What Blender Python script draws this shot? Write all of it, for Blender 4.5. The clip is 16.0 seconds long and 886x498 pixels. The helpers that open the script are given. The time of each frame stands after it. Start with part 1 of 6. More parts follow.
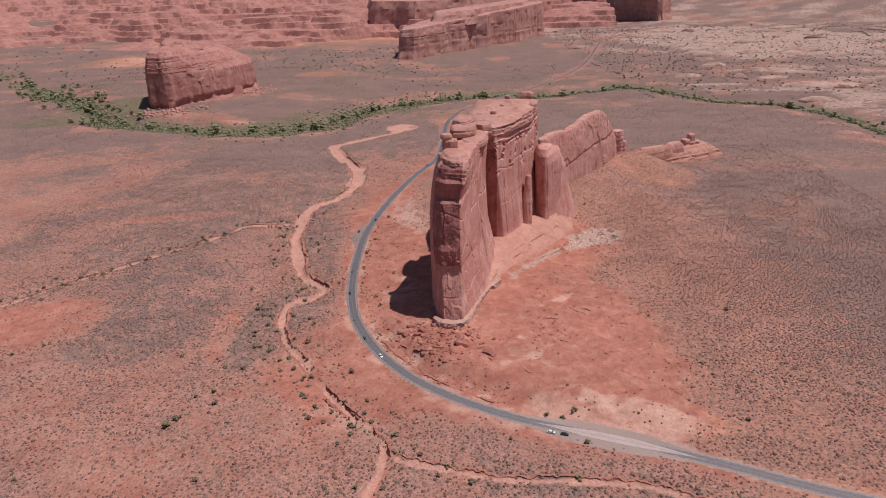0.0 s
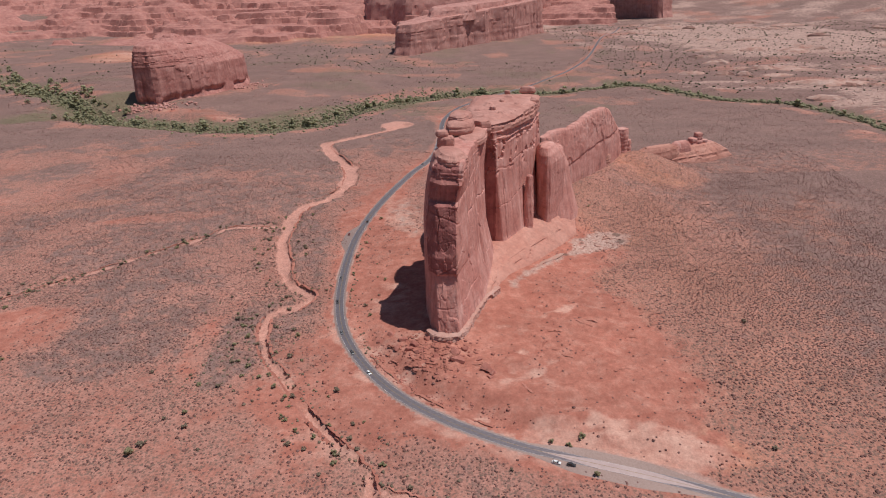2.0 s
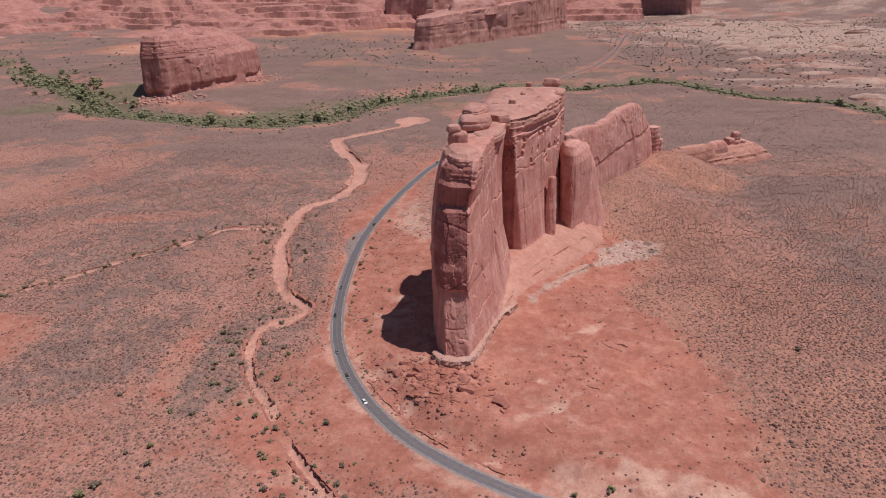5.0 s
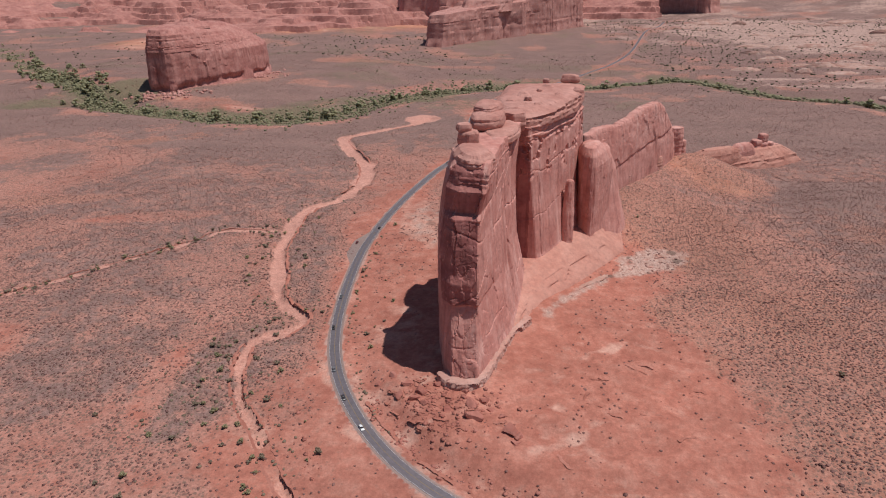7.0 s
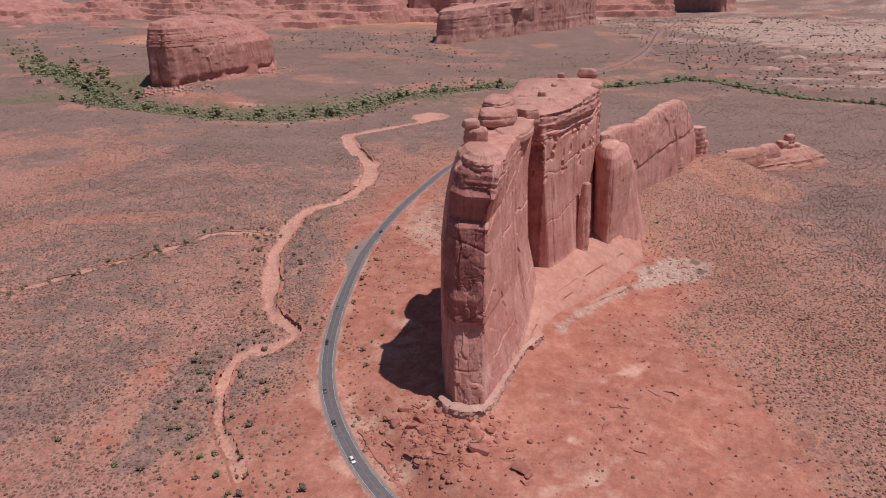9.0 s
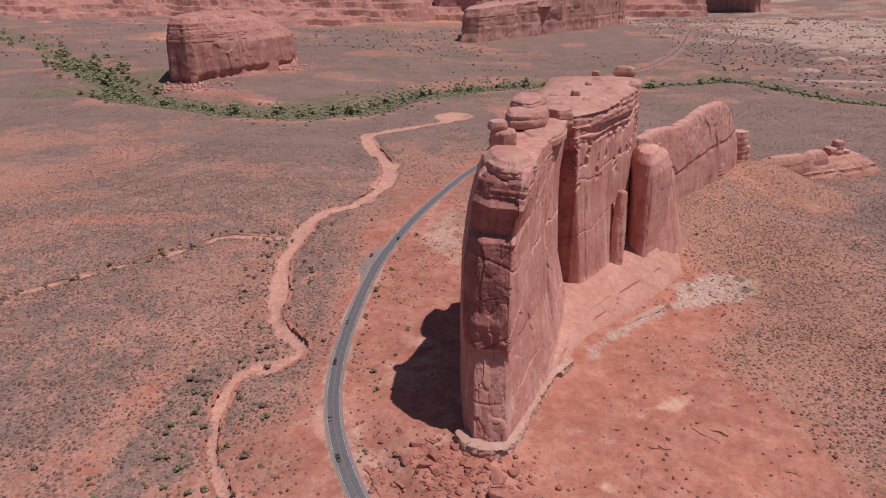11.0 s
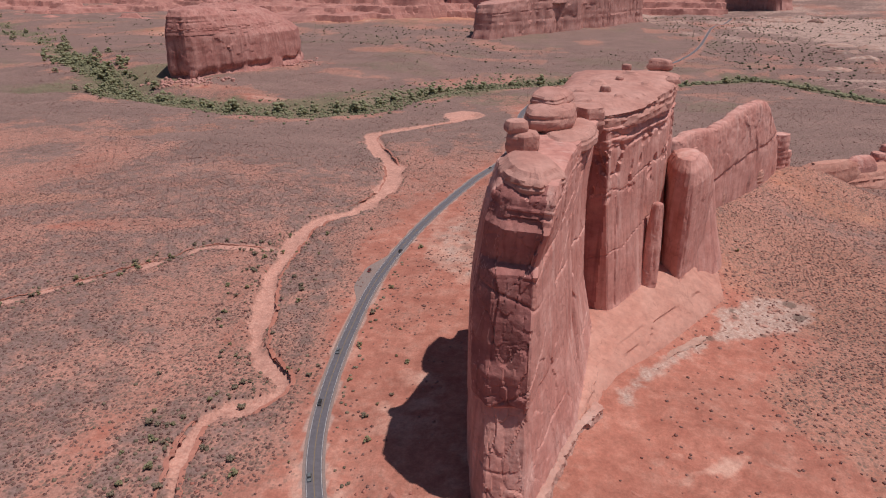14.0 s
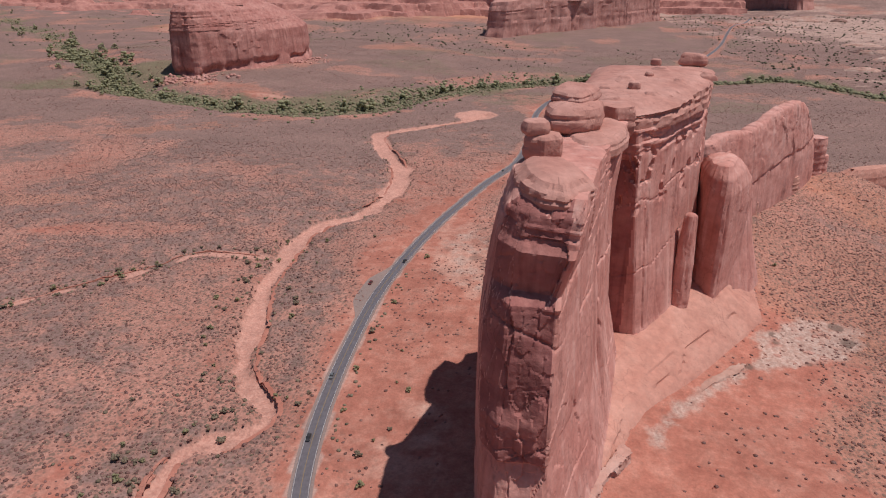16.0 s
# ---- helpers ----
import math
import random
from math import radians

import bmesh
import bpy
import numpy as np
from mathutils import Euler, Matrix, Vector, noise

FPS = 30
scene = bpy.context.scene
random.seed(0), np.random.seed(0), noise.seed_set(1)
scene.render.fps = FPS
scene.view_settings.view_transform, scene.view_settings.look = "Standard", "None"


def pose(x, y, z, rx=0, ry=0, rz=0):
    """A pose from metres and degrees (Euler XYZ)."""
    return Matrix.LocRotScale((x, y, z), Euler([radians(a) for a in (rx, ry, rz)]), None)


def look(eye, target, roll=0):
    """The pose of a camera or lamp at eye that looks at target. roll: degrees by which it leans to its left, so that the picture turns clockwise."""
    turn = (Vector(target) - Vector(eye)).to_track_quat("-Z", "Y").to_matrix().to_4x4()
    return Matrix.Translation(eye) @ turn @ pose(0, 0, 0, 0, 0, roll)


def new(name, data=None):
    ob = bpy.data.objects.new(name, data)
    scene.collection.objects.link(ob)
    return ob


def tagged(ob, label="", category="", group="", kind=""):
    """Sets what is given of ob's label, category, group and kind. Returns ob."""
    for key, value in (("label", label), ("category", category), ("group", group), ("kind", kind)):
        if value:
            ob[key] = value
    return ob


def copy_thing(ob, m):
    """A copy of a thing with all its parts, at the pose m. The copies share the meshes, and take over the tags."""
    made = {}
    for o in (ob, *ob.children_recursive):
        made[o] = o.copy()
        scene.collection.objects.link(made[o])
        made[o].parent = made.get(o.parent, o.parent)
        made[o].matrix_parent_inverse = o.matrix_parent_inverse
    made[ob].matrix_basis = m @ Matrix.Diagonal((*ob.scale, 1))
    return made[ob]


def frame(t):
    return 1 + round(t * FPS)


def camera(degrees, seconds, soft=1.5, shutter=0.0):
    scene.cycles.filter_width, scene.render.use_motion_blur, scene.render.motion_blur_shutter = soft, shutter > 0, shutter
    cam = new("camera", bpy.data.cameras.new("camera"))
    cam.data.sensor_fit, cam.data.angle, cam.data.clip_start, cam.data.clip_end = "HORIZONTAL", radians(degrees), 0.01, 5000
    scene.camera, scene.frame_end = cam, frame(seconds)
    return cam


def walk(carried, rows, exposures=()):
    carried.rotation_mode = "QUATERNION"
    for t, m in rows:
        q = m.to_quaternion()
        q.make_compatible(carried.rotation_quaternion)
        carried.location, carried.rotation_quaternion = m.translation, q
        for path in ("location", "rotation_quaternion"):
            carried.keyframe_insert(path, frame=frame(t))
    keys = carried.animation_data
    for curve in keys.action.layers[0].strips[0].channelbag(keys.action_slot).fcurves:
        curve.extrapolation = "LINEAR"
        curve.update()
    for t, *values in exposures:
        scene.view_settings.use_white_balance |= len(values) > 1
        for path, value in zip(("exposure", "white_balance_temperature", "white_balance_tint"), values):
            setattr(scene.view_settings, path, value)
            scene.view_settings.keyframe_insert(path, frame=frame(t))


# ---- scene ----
cam = camera(68.0, 16.0, soft=1.15)
PATH = [
    (0, (-0.1, -438.7, 247.5), (-1.34, -346.71, 208.40), -1.63),
    (0.5, (0.1, -429.0, 245.0), (-0.92, -336.98, 205.77), -1.54),
    (1, (0.3, -419.3, 242.5), (-0.68, -327.34, 203.27), -1.46),
    (1.5, (0.7, -409.9, 239.9), (-0.21, -317.92, 200.64), -1.43),
    (2, (1.2, -400.2, 237.4), (0.40, -308.30, 198.05), -1.30),
    (2.5, (2.2, -390.9, 234.5), (1.52, -299.03, 195.12), -1.15),
    (3, (3.7, -381.9, 231.8), (3.10, -289.99, 192.38), -1.09),
    (3.5, (4.7, -373.1, 229.5), (4.26, -281.23, 190.02), -0.99),
    (4, (5.5, -363.7, 227.0), (4.12, -271.84, 187.48), -0.99),
    (4.5, (6.1, -354.4, 224.7), (3.44, -262.58, 185.11), -1.04),
    (7, (7.1, -309.7, 214.3), (1.73, -218.10, 174.54), -0.75),
    (7.5, (7.7, -300.7, 211.3), (2.34, -209.17, 171.44), -0.68),
    (8, (7.9, -291.7, 209.0), (2.56, -200.14, 169.06), -0.58),
    (8.5, (7.8, -282.5, 206.8), (1.96, -191.03, 166.89), -0.52),
    (9, (7.7, -273.3, 204.7), (1.00, -181.85, 164.83), -0.50),
    (11.5, (4.7, -228.4, 195.1), (-5.96, -137.30, 155.18), -0.22),
    (12, (4.1, -218.8, 193.1), (-7.12, -127.84, 153.15), -0.22),
    (12.5, (3.4, -210.5, 191.0), (-7.95, -119.57, 151.01), -0.19),
    (13, (2.9, -201.3, 188.7), (-8.56, -110.31, 148.71), -0.15),
    (13.5, (2.2, -192.4, 186.6), (-9.24, -101.40, 146.61), -0.09),
    (14, (1.4, -183.1, 185.0), (-10.03, -92.14, 144.99), -0.01),
    (14.5, (0.6, -174.1, 183.3), (-11.11, -83.25, 143.27), 0.03),
    (15, (0.0, -164.9, 181.3), (-11.73, -74.03, 141.26), 0.10),
    (15.5, (-0.7, -156.3, 179.5), (-12.72, -65.47, 139.42), 0.13),
    (16, (-1.2, -147.2, 176.9), (-14.30, -56.49, 136.86), 0.14),
]
walk(cam, [(t, look(eye, target, roll)) for t, eye, target, roll in PATH], exposures=((0, -0.05, 6150, 10), (16, -0.05, 6150, 10)))

# ---------------------------------------------------------------- light
SUN_DIR = Vector((0.36, -0.01, 1.0)).normalized()
world = bpy.data.worlds.new("desert_sky")
scene.world = world
world.use_nodes = True
wn = world.node_tree.nodes
wl = world.node_tree.links
sky = wn.new("ShaderNodeTexSky")
sky.sky_type = "NISHITA"
sky.sun_disc = False
sky.sun_elevation = math.asin(SUN_DIR.z)
sky.sun_rotation = math.atan2(SUN_DIR.x, SUN_DIR.y)
sky.altitude = 1300
sky.air_density = 1.0
sky.dust_density = 1.5
wn["Background"].inputs["Strength"].default_value = 0.058
wl.new(sky.outputs["Color"], wn["Background"].inputs["Color"])

sun_data = bpy.data.lights.new("sun", "SUN")
sun_data.energy = 3.95
sun_data.angle = radians(0.53)
sun_data.color = (1.0, 0.95, 0.88)
sun = new("sun", sun_data)
sun.rotation_euler = SUN_DIR.to_track_quat("Z", "Y").to_euler()
sun.location = (300, 0, 800)
scene.view_settings.exposure = 0.0


# ---------------------------------------------------------------- noise on arrays
def hash3(i, j, k, seed):
    h = (i * 374761393 + j * 668265263 + k * 2147483647 + seed * 974634777) & 0x7FFFFFFF
    h = ((h ^ (h >> 13)) * 1274126177) & 0x7FFFFFFF
    h = ((h ^ (h >> 16)) * 668265263) & 0x7FFFFFFF
    return ((h ^ (h >> 15)) & 0xFFFFFF) / 0xFFFFFF


def vnoise(x, y, z, seed=0):
    """Smooth value noise, -1 to 1, on arrays."""
    layers = (0,) if np.ndim(z) == 0 and float(z).is_integer() else (0, 1)
    x, y, z = np.broadcast_arrays(np.asarray(x, float), np.asarray(y, float), np.asarray(z, float))
    i, j, k = (np.floor(v).astype(np.int64) for v in (x, y, z))
    u, v, w = x - i, y - j, z - k
    u, v, w = (q * q * (3 - 2 * q) for q in (u, v, w))
    out = 0
    for a in (0, 1):
        for b in (0, 1):
            for c in layers:
                out = out + hash3(i + a, j + b, k + c, seed) * (u if a else 1 - u) * (v if b else 1 - v) * (w if c else 1 - w)
    return out * 2 - 1


def fbm(x, y, z, seed=0, octaves=4):
    out, amp = 0, 1.0
    for o in range(octaves):
        out = out + amp * vnoise(x * 2**o, y * 2**o, z * 2**o, seed + o * 17)
        amp *= 0.5
    return out / 1.6


def cells(x, y, z, seed=0, offsets=False, flat=False):
    """For each point the random value of its nearest cell, and the distance to the cell's border."""
    x, y, z = np.broadcast_arrays(np.asarray(x, float), np.asarray(y, float), np.asarray(z, float))
    i, j, k = (np.floor(v).astype(np.int64) for v in (x, y, z))
    best, second, value = np.full(x.shape, 9.0), np.full(x.shape, 9.0), np.zeros(x.shape)
    off = [np.zeros(x.shape) for _ in range(3)]
    for a in (-1, 0, 1):
        for b in (0,) if flat else (-1, 0, 1):
            for c in (-1, 0, 1):
                ii, jj, kk = i + a, j + b, k + c
                away = (x - ii - hash3(ii, jj, kk, seed), y - jj - hash3(ii, jj, kk, seed + 1), z - kk - hash3(ii, jj, kk, seed + 2))
                d = np.sqrt(away[0] ** 2 + away[1] ** 2 + away[2] ** 2)
                nearer = d < best
                second = np.where(nearer, best, np.minimum(second, d))
                value = np.where(nearer, hash3(ii, jj, kk, seed + 3), value)
                best = np.where(nearer, d, best)
                off = [np.where(nearer, v, w) for v, w in zip(away, off)]
    return (value, second - best, *off) if offsets else (value, second - best)


def creased(x, y, z, seed=0):
    """Noise of flat patches that meet in creases, -1 to 1."""
    i, j, k = (np.floor(v).astype(np.int64) for v in (x, y, z))
    u, v, w = x - i, y - j, z - k
    out = 0
    for a in (0, 1):
        for b in (0, 1):
            for c in (0, 1):
                out = out + hash3(i + a, j + b, k + c, seed) * (u if a else 1 - u) * (v if b else 1 - v) * (w if c else 1 - w)
    return out * 2 - 1


def smooth(a, b, v):
    q = np.clip((v - a) / (b - a), 0, 1)
    return q * q * (3 - 2 * q)


def curve_points(points, step=3.0):
    """A smooth line through plan points, at even steps."""
    p = np.array(points, float)
    p = np.vstack([2 * p[0] - p[1], p, 2 * p[-1] - p[-2]])
    out = []
    for n in range(1, len(p) - 2):
        a, b, c, d = p[n - 1 : n + 3]
        count = max(2, int(np.linalg.norm(c - b) / step))
        for q in np.arange(count) / count:
            out.append(0.5 * (2 * b + (c - a) * q + (2 * a - 5 * b + 4 * c - d) * q**2 + (3 * b - a - 3 * c + d) * q**3))
    out.append(p[-2])
    return np.array(out)


def near_line(x, y, line, reach=1e9):
    """Distance of plan points to a line, and how far along it (0 to 1) the nearest place lies."""
    x, y = np.asarray(x, float), np.asarray(y, float)
    shape, fx, fy = x.shape, x.ravel(), y.ravel()
    dist, along = np.full(len(fx), 1e9), np.zeros(len(fx))
    lo, hi = line.min(0) - min(reach, 1e8), line.max(0) + min(reach, 1e8)
    pick = np.nonzero((fx > lo[0]) & (fx < hi[0]) & (fy > lo[1]) & (fy < hi[1]))[0]
    rough, window = np.arange(0, len(line), 8), np.arange(-8, 9)
    for part_of in np.array_split(pick, max(1, len(pick) // 20000 + 1)):
        px, py = fx[part_of, None], fy[part_of, None]
        first = rough[((px - line[None, rough, 0]) ** 2 + (py - line[None, rough, 1]) ** 2).argmin(1)]
        index = np.clip(first[:, None] + window, 0, len(line) - 1)
        d2 = (px - line[index, 0]) ** 2 + (py - line[index, 1]) ** 2
        k = d2.argmin(1)
        row = np.arange(len(k))
        dist[part_of], along[part_of] = np.sqrt(d2[row, k]), index[row, k] / (len(line) - 1)
    return dist.reshape(shape), along.reshape(shape)


# ---------------------------------------------------------------- the plan
ROAD = curve_points([(420, -255), (300, -217), (199, -180), (151, -158), (110, -140), (65, -123), (33, -110), (-2, -89), (-32, -63), (-57, -28), (-76, 15), (-86, 65),
                     (-90, 132), (-88, 205), (-73, 300), (-45, 408), (-18, 490), (-8, 600), (-2, 727), (25, 831), (75, 910), (140, 1000),
                     (186, 1059), (245, 1163), (316, 1290), (408, 1523), (551, 1999), (626, 2147), (700, 2350)], 2.0)
ARROYO = curve_points([(-65, 711), (-103, 662), (-150, 626), (-182, 582), (-150, 502), (-127, 443), (-123, 372), (-137, 328), (-161, 297), (-166, 262),
                       (-164, 225), (-161, 190), (-148, 145), (-138, 110), (-124, 90), (-112, 76), (-118, 62), (-137, 50), (-136, 20), (-126, -12),
                       (-105, -43), (-89, -71), (-70, -96), (-53, -116), (-41, -138), (-46, -165), (-60, -200)], 2.0)
ARROYO_EAST = curve_points([(-41, -140), (-2, -155), (28, -164), (72, -168), (101, -172), (140, -190)], 2.0)
SIDE_WASH = curve_points([(-450, -10), (-382, 51), (-336, 104), (-288, 152), (-239, 209), (-221, 233), (-179, 239), (-164, 250)], 3.0)
WASH = curve_points([(-2200, 2300), (-1253, 1465), (-889, 1065), (-720, 900), (-647, 810), (-512, 752), (-348, 700), (-235, 735), (-160, 865), (-62, 950), (60, 1000),
                     (198, 985), (333, 1037), (406, 1069), (487, 968), (540, 880), (610, 850), (652, 815), (675, 755), (690, 680), (700, 560), (760, 420), (900, 300)], 6.0)
TOWER_AXIS = curve_points([(0, 0), (25, 70), (55, 160), (75, 215)], 4.0)
FIN_AXIS = curve_points([(85, 235), (140, 310), (200, 385), (235, 395)], 5.0)


def arroyo_width(along):
    """Half the width of the dry wash, broad upstream and narrow downstream."""
    return 7.4 - 1.8 * smooth(0.3, 0.5, along) - 3.4 * smooth(0.69, 0.77, along)


RUNNELS = [curve_points(line, 2.0) for line in ([(25, -63), (51, -52), (65, -40), (82, -36), (100, -43)], [(18, -90), (39, -79), (59, -83), (81, -88), (92, -100), (105, -112)],
           [(76, 28), (92, 38), (106, 40), (118, 34)], [(110, -14), (122, -4), (136, -2)])]


def blob(x, y, cx, cy, rx, ry, turn=0.0):
    """1 in the middle of an oval patch with a frayed edge, 0 outside."""
    c, s = math.cos(radians(turn)), math.sin(radians(turn))
    u, v = ((x - cx) * c + (y - cy) * s) / rx, (-(x - cx) * s + (y - cy) * c) / ry
    reach = np.sqrt(u * u + v * v)
    out = np.zeros(np.shape(reach))
    near = reach < 1.7
    px, py = x[near] / (rx * 0.5 + 8), y[near] / (rx * 0.5 + 8)
    out[near] = 1 - smooth(0.7, 1.15, reach[near] + 0.25 * fbm(px, py, 0.0, 71, 3))
    return out


def height(x, y):
    x, y = np.asarray(x, float), np.asarray(y, float)
    far = np.hypot(x, y + 200)
    z = -2.5 + 0.8 * fbm(x / 60, y / 60, 0.0, 3, 3) + 0.25 * fbm(x / 12, y / 12, 0.0, 5, 3)
    z = z + smooth(700, 2500, far) * 10 * fbm(x / 500, y / 500, 0.0, 9, 3)
    d_arr, s_arr = near_line(x, y, ARROYO, 200)
    z = z - 4.0 * np.exp(-((d_arr / 60) ** 2))
    wide = arroyo_width(s_arr) * np.maximum(0.8, 1.1 + 0.9 * vnoise(x / 24, y / 24, 0, 12))
    z = z - 3.4 * (1 - smooth(wide * 0.85, wide * 1.2, d_arr + 2.5 * vnoise(x / 9, y / 9, 0, 13)))
    d_east = near_line(x, y, ARROYO_EAST, 60)[0]
    z = z - 1.4 * (1 - smooth(2.5, 6, d_east))
    d_side = near_line(x, y, SIDE_WASH, 80)[0]
    z = z - 1.8 * (1 - smooth(3, 9, d_side + 2 * vnoise(x / 8, y / 8, 0, 14)))
    d_wash = near_line(x, y, WASH, 200)[0]
    z = z - 7.0 * (1 - smooth(18, 60, d_wash + 12 * fbm(x / 60, y / 60, 0.0, 15, 2)))
    d_tow = near_line(x, y, TOWER_AXIS, 160)[0]
    z = z + 5.0 * np.exp(-((d_tow / 36) ** 2)) + 3.0 * np.exp(-((d_tow / 75) ** 2))
    d_fin = near_line(x, y, FIN_AXIS, 160)[0]
    z = z + 21.0 * np.exp(-((d_fin / 52) ** 2)) * smooth(0, 90, d_tow)
    z = z + 7.0 * np.exp(-(((x - 245) / 50) ** 2 + ((y - 375) / 45) ** 2))
    z = z + 1.5 * vnoise(x / 5, y / 5, 0, 21) * np.exp(-(((x - 2) / 28) ** 2 + ((y + 38) / 22) ** 2))
    # soft hummocks and gullies on the bare red slope
    lobe = blob(x, y, 85, -25, 130, 105, -8)
    z = z + lobe * smooth(26, 60, d_tow) * (5.0 * (0.5 - np.abs(fbm(x / 44, y / 26, 0.0, 91, 4))) + 2.4 * np.abs(fbm(x / 15, y / 12, 0.0, 93, 4)))
    # broken rim above the road south of the tower
    rim = np.exp(-(((x + 25) / 45) ** 2 + ((y + 48) / 25) ** 2))
    z = z + 2.5 * rim
    # slickrock country behind
    rough = smooth(1500, 2300, y + 0.12 * np.abs(x))
    z = z + rough * 14 * np.abs(fbm(x / 160, y / 160, 0.0, 31, 4))
    z = z + 120 * smooth(3000, 4600, far) + 160 * smooth(4300, 5000, far)
    z = z + 14 * blob(x, y, -560, 1150, 420, 330)
    d_road = near_line(x, y, ROAD, 80)[0]
    level = -4.0 + 8 * smooth(1200, 2300, y)
    k = smooth(13.0, 26.0, d_road)
    return level * (1 - k) + z * k


def raw_mesh(name, co, faces):
    """A mesh from arrays of places and of faces that all have the same number of corners."""
    co, faces = np.asarray(co, float), np.asarray(faces, np.int32)
    data = bpy.data.meshes.new(name)
    data.vertices.add(len(co))
    data.vertices.foreach_set("co", co.ravel())
    data.loops.add(faces.size)
    data.loops.foreach_set("vertex_index", faces.ravel())
    data.polygons.add(len(faces))
    data.polygons.foreach_set("loop_start", np.arange(0, faces.size, faces.shape[1]))
    data.polygons.foreach_set("loop_total", np.full(len(faces), faces.shape[1]))
    data.update(calc_edges=True)
    return data


def link_mesh(name, verts, faces, material, shade=True):
    data = raw_mesh(name, verts, faces)
    data.materials.append(material)
    if shade:
        data.shade_smooth()
    return data

# ---------------------------------------------------------------- materials
def material(name, rough=0.95):
    m = bpy.data.materials.new(name)
    m.use_nodes = True
    b = m.node_tree.nodes["Principled BSDF"]
    b.inputs["Roughness"].default_value = rough
    b.inputs["Specular IOR Level"].default_value = 0.15
    return m, m.node_tree, b


def node(t, kind, **values):
    n = t.nodes.new(kind)
    for key, v in values.items():
        n.inputs[key.replace("_", " ")].default_value = v
    return n


def ramp(t, fac, stops):
    n = t.nodes.new("ShaderNodeValToRGB")
    while len(n.color_ramp.elements) < len(stops):
        n.color_ramp.elements.new(0.5)
    for e, (p, c) in zip(n.color_ramp.elements, stops):
        e.position, e.color = p, (*c, 1) if len(c) == 3 else c
    t.links.new(fac, n.inputs[0])
    return n.outputs[0]


def mix(t, fac, a, b, how="MIX"):
    n = t.nodes.new("ShaderNodeMix")
    n.data_type, n.blend_type = "RGBA", how
    for socket, v in ((n.inputs[0], fac), (n.inputs[6], a), (n.inputs[7], b)):
        if isinstance(v, bpy.types.NodeSocket):
            t.links.new(v, socket)
        elif isinstance(v, tuple):
            socket.default_value = (*v, 1)
        else:
            socket.default_value = v
    return n.outputs[2]


def maths(t, how, a, b=0.0):
    n = t.nodes.new("ShaderNodeMath")
    n.operation = how
    for socket, v in ((n.inputs[0], a), (n.inputs[1], b)):
        if isinstance(v, bpy.types.NodeSocket):
            t.links.new(v, socket)
        else:
            socket.default_value = v
    return n.outputs[0]


def noise_of(t, scale, detail=4.0, stretch=(1, 1, 1), rough=0.55):
    co = t.nodes.new("ShaderNodeNewGeometry").outputs["Position"]
    mp = t.nodes.new("ShaderNodeMapping")
    mp.inputs["Scale"].default_value = stretch
    t.links.new(co, mp.inputs[0])
    n = node(t, "ShaderNodeTexNoise", Scale=scale, Detail=detail, Roughness=rough)
    t.links.new(mp.outputs[0], n.inputs["Vector"])
    return n.outputs["Fac"]


def bump(t, b, high, strength, distance):
    n = node(t, "ShaderNodeBump", Strength=strength, Distance=distance)
    t.links.new(high, n.inputs["Height"])
    t.links.new(n.outputs[0], b.inputs["Normal"])


def attribute(t, name):
    n = t.nodes.new("ShaderNodeAttribute")
    n.attribute_name = name
    return n


def dots_of(t, scale, low, high):
    """A mask of scattered round tufts of uneven size."""
    co = t.nodes.new("ShaderNodeNewGeometry").outputs["Position"]
    mp = t.nodes.new("ShaderNodeMapping")
    mp.inputs["Scale"].default_value = (1, 1, 0)
    t.links.new(co, mp.inputs[0])
    v = node(t, "ShaderNodeTexVoronoi", Scale=scale)
    t.links.new(mp.outputs[0], v.inputs["Vector"])
    part_of = t.nodes.new("ShaderNodeSeparateColor")
    t.links.new(v.outputs["Color"], part_of.inputs[0])
    size = maths(t, "ADD", maths(t, "MULTIPLY", part_of.outputs[0], high - low), low)
    return ramp(t, maths(t, "SUBTRACT", size, v.outputs["Distance"]), [(0.0, (0, 0, 0)), (0.07, (1, 1, 1))])


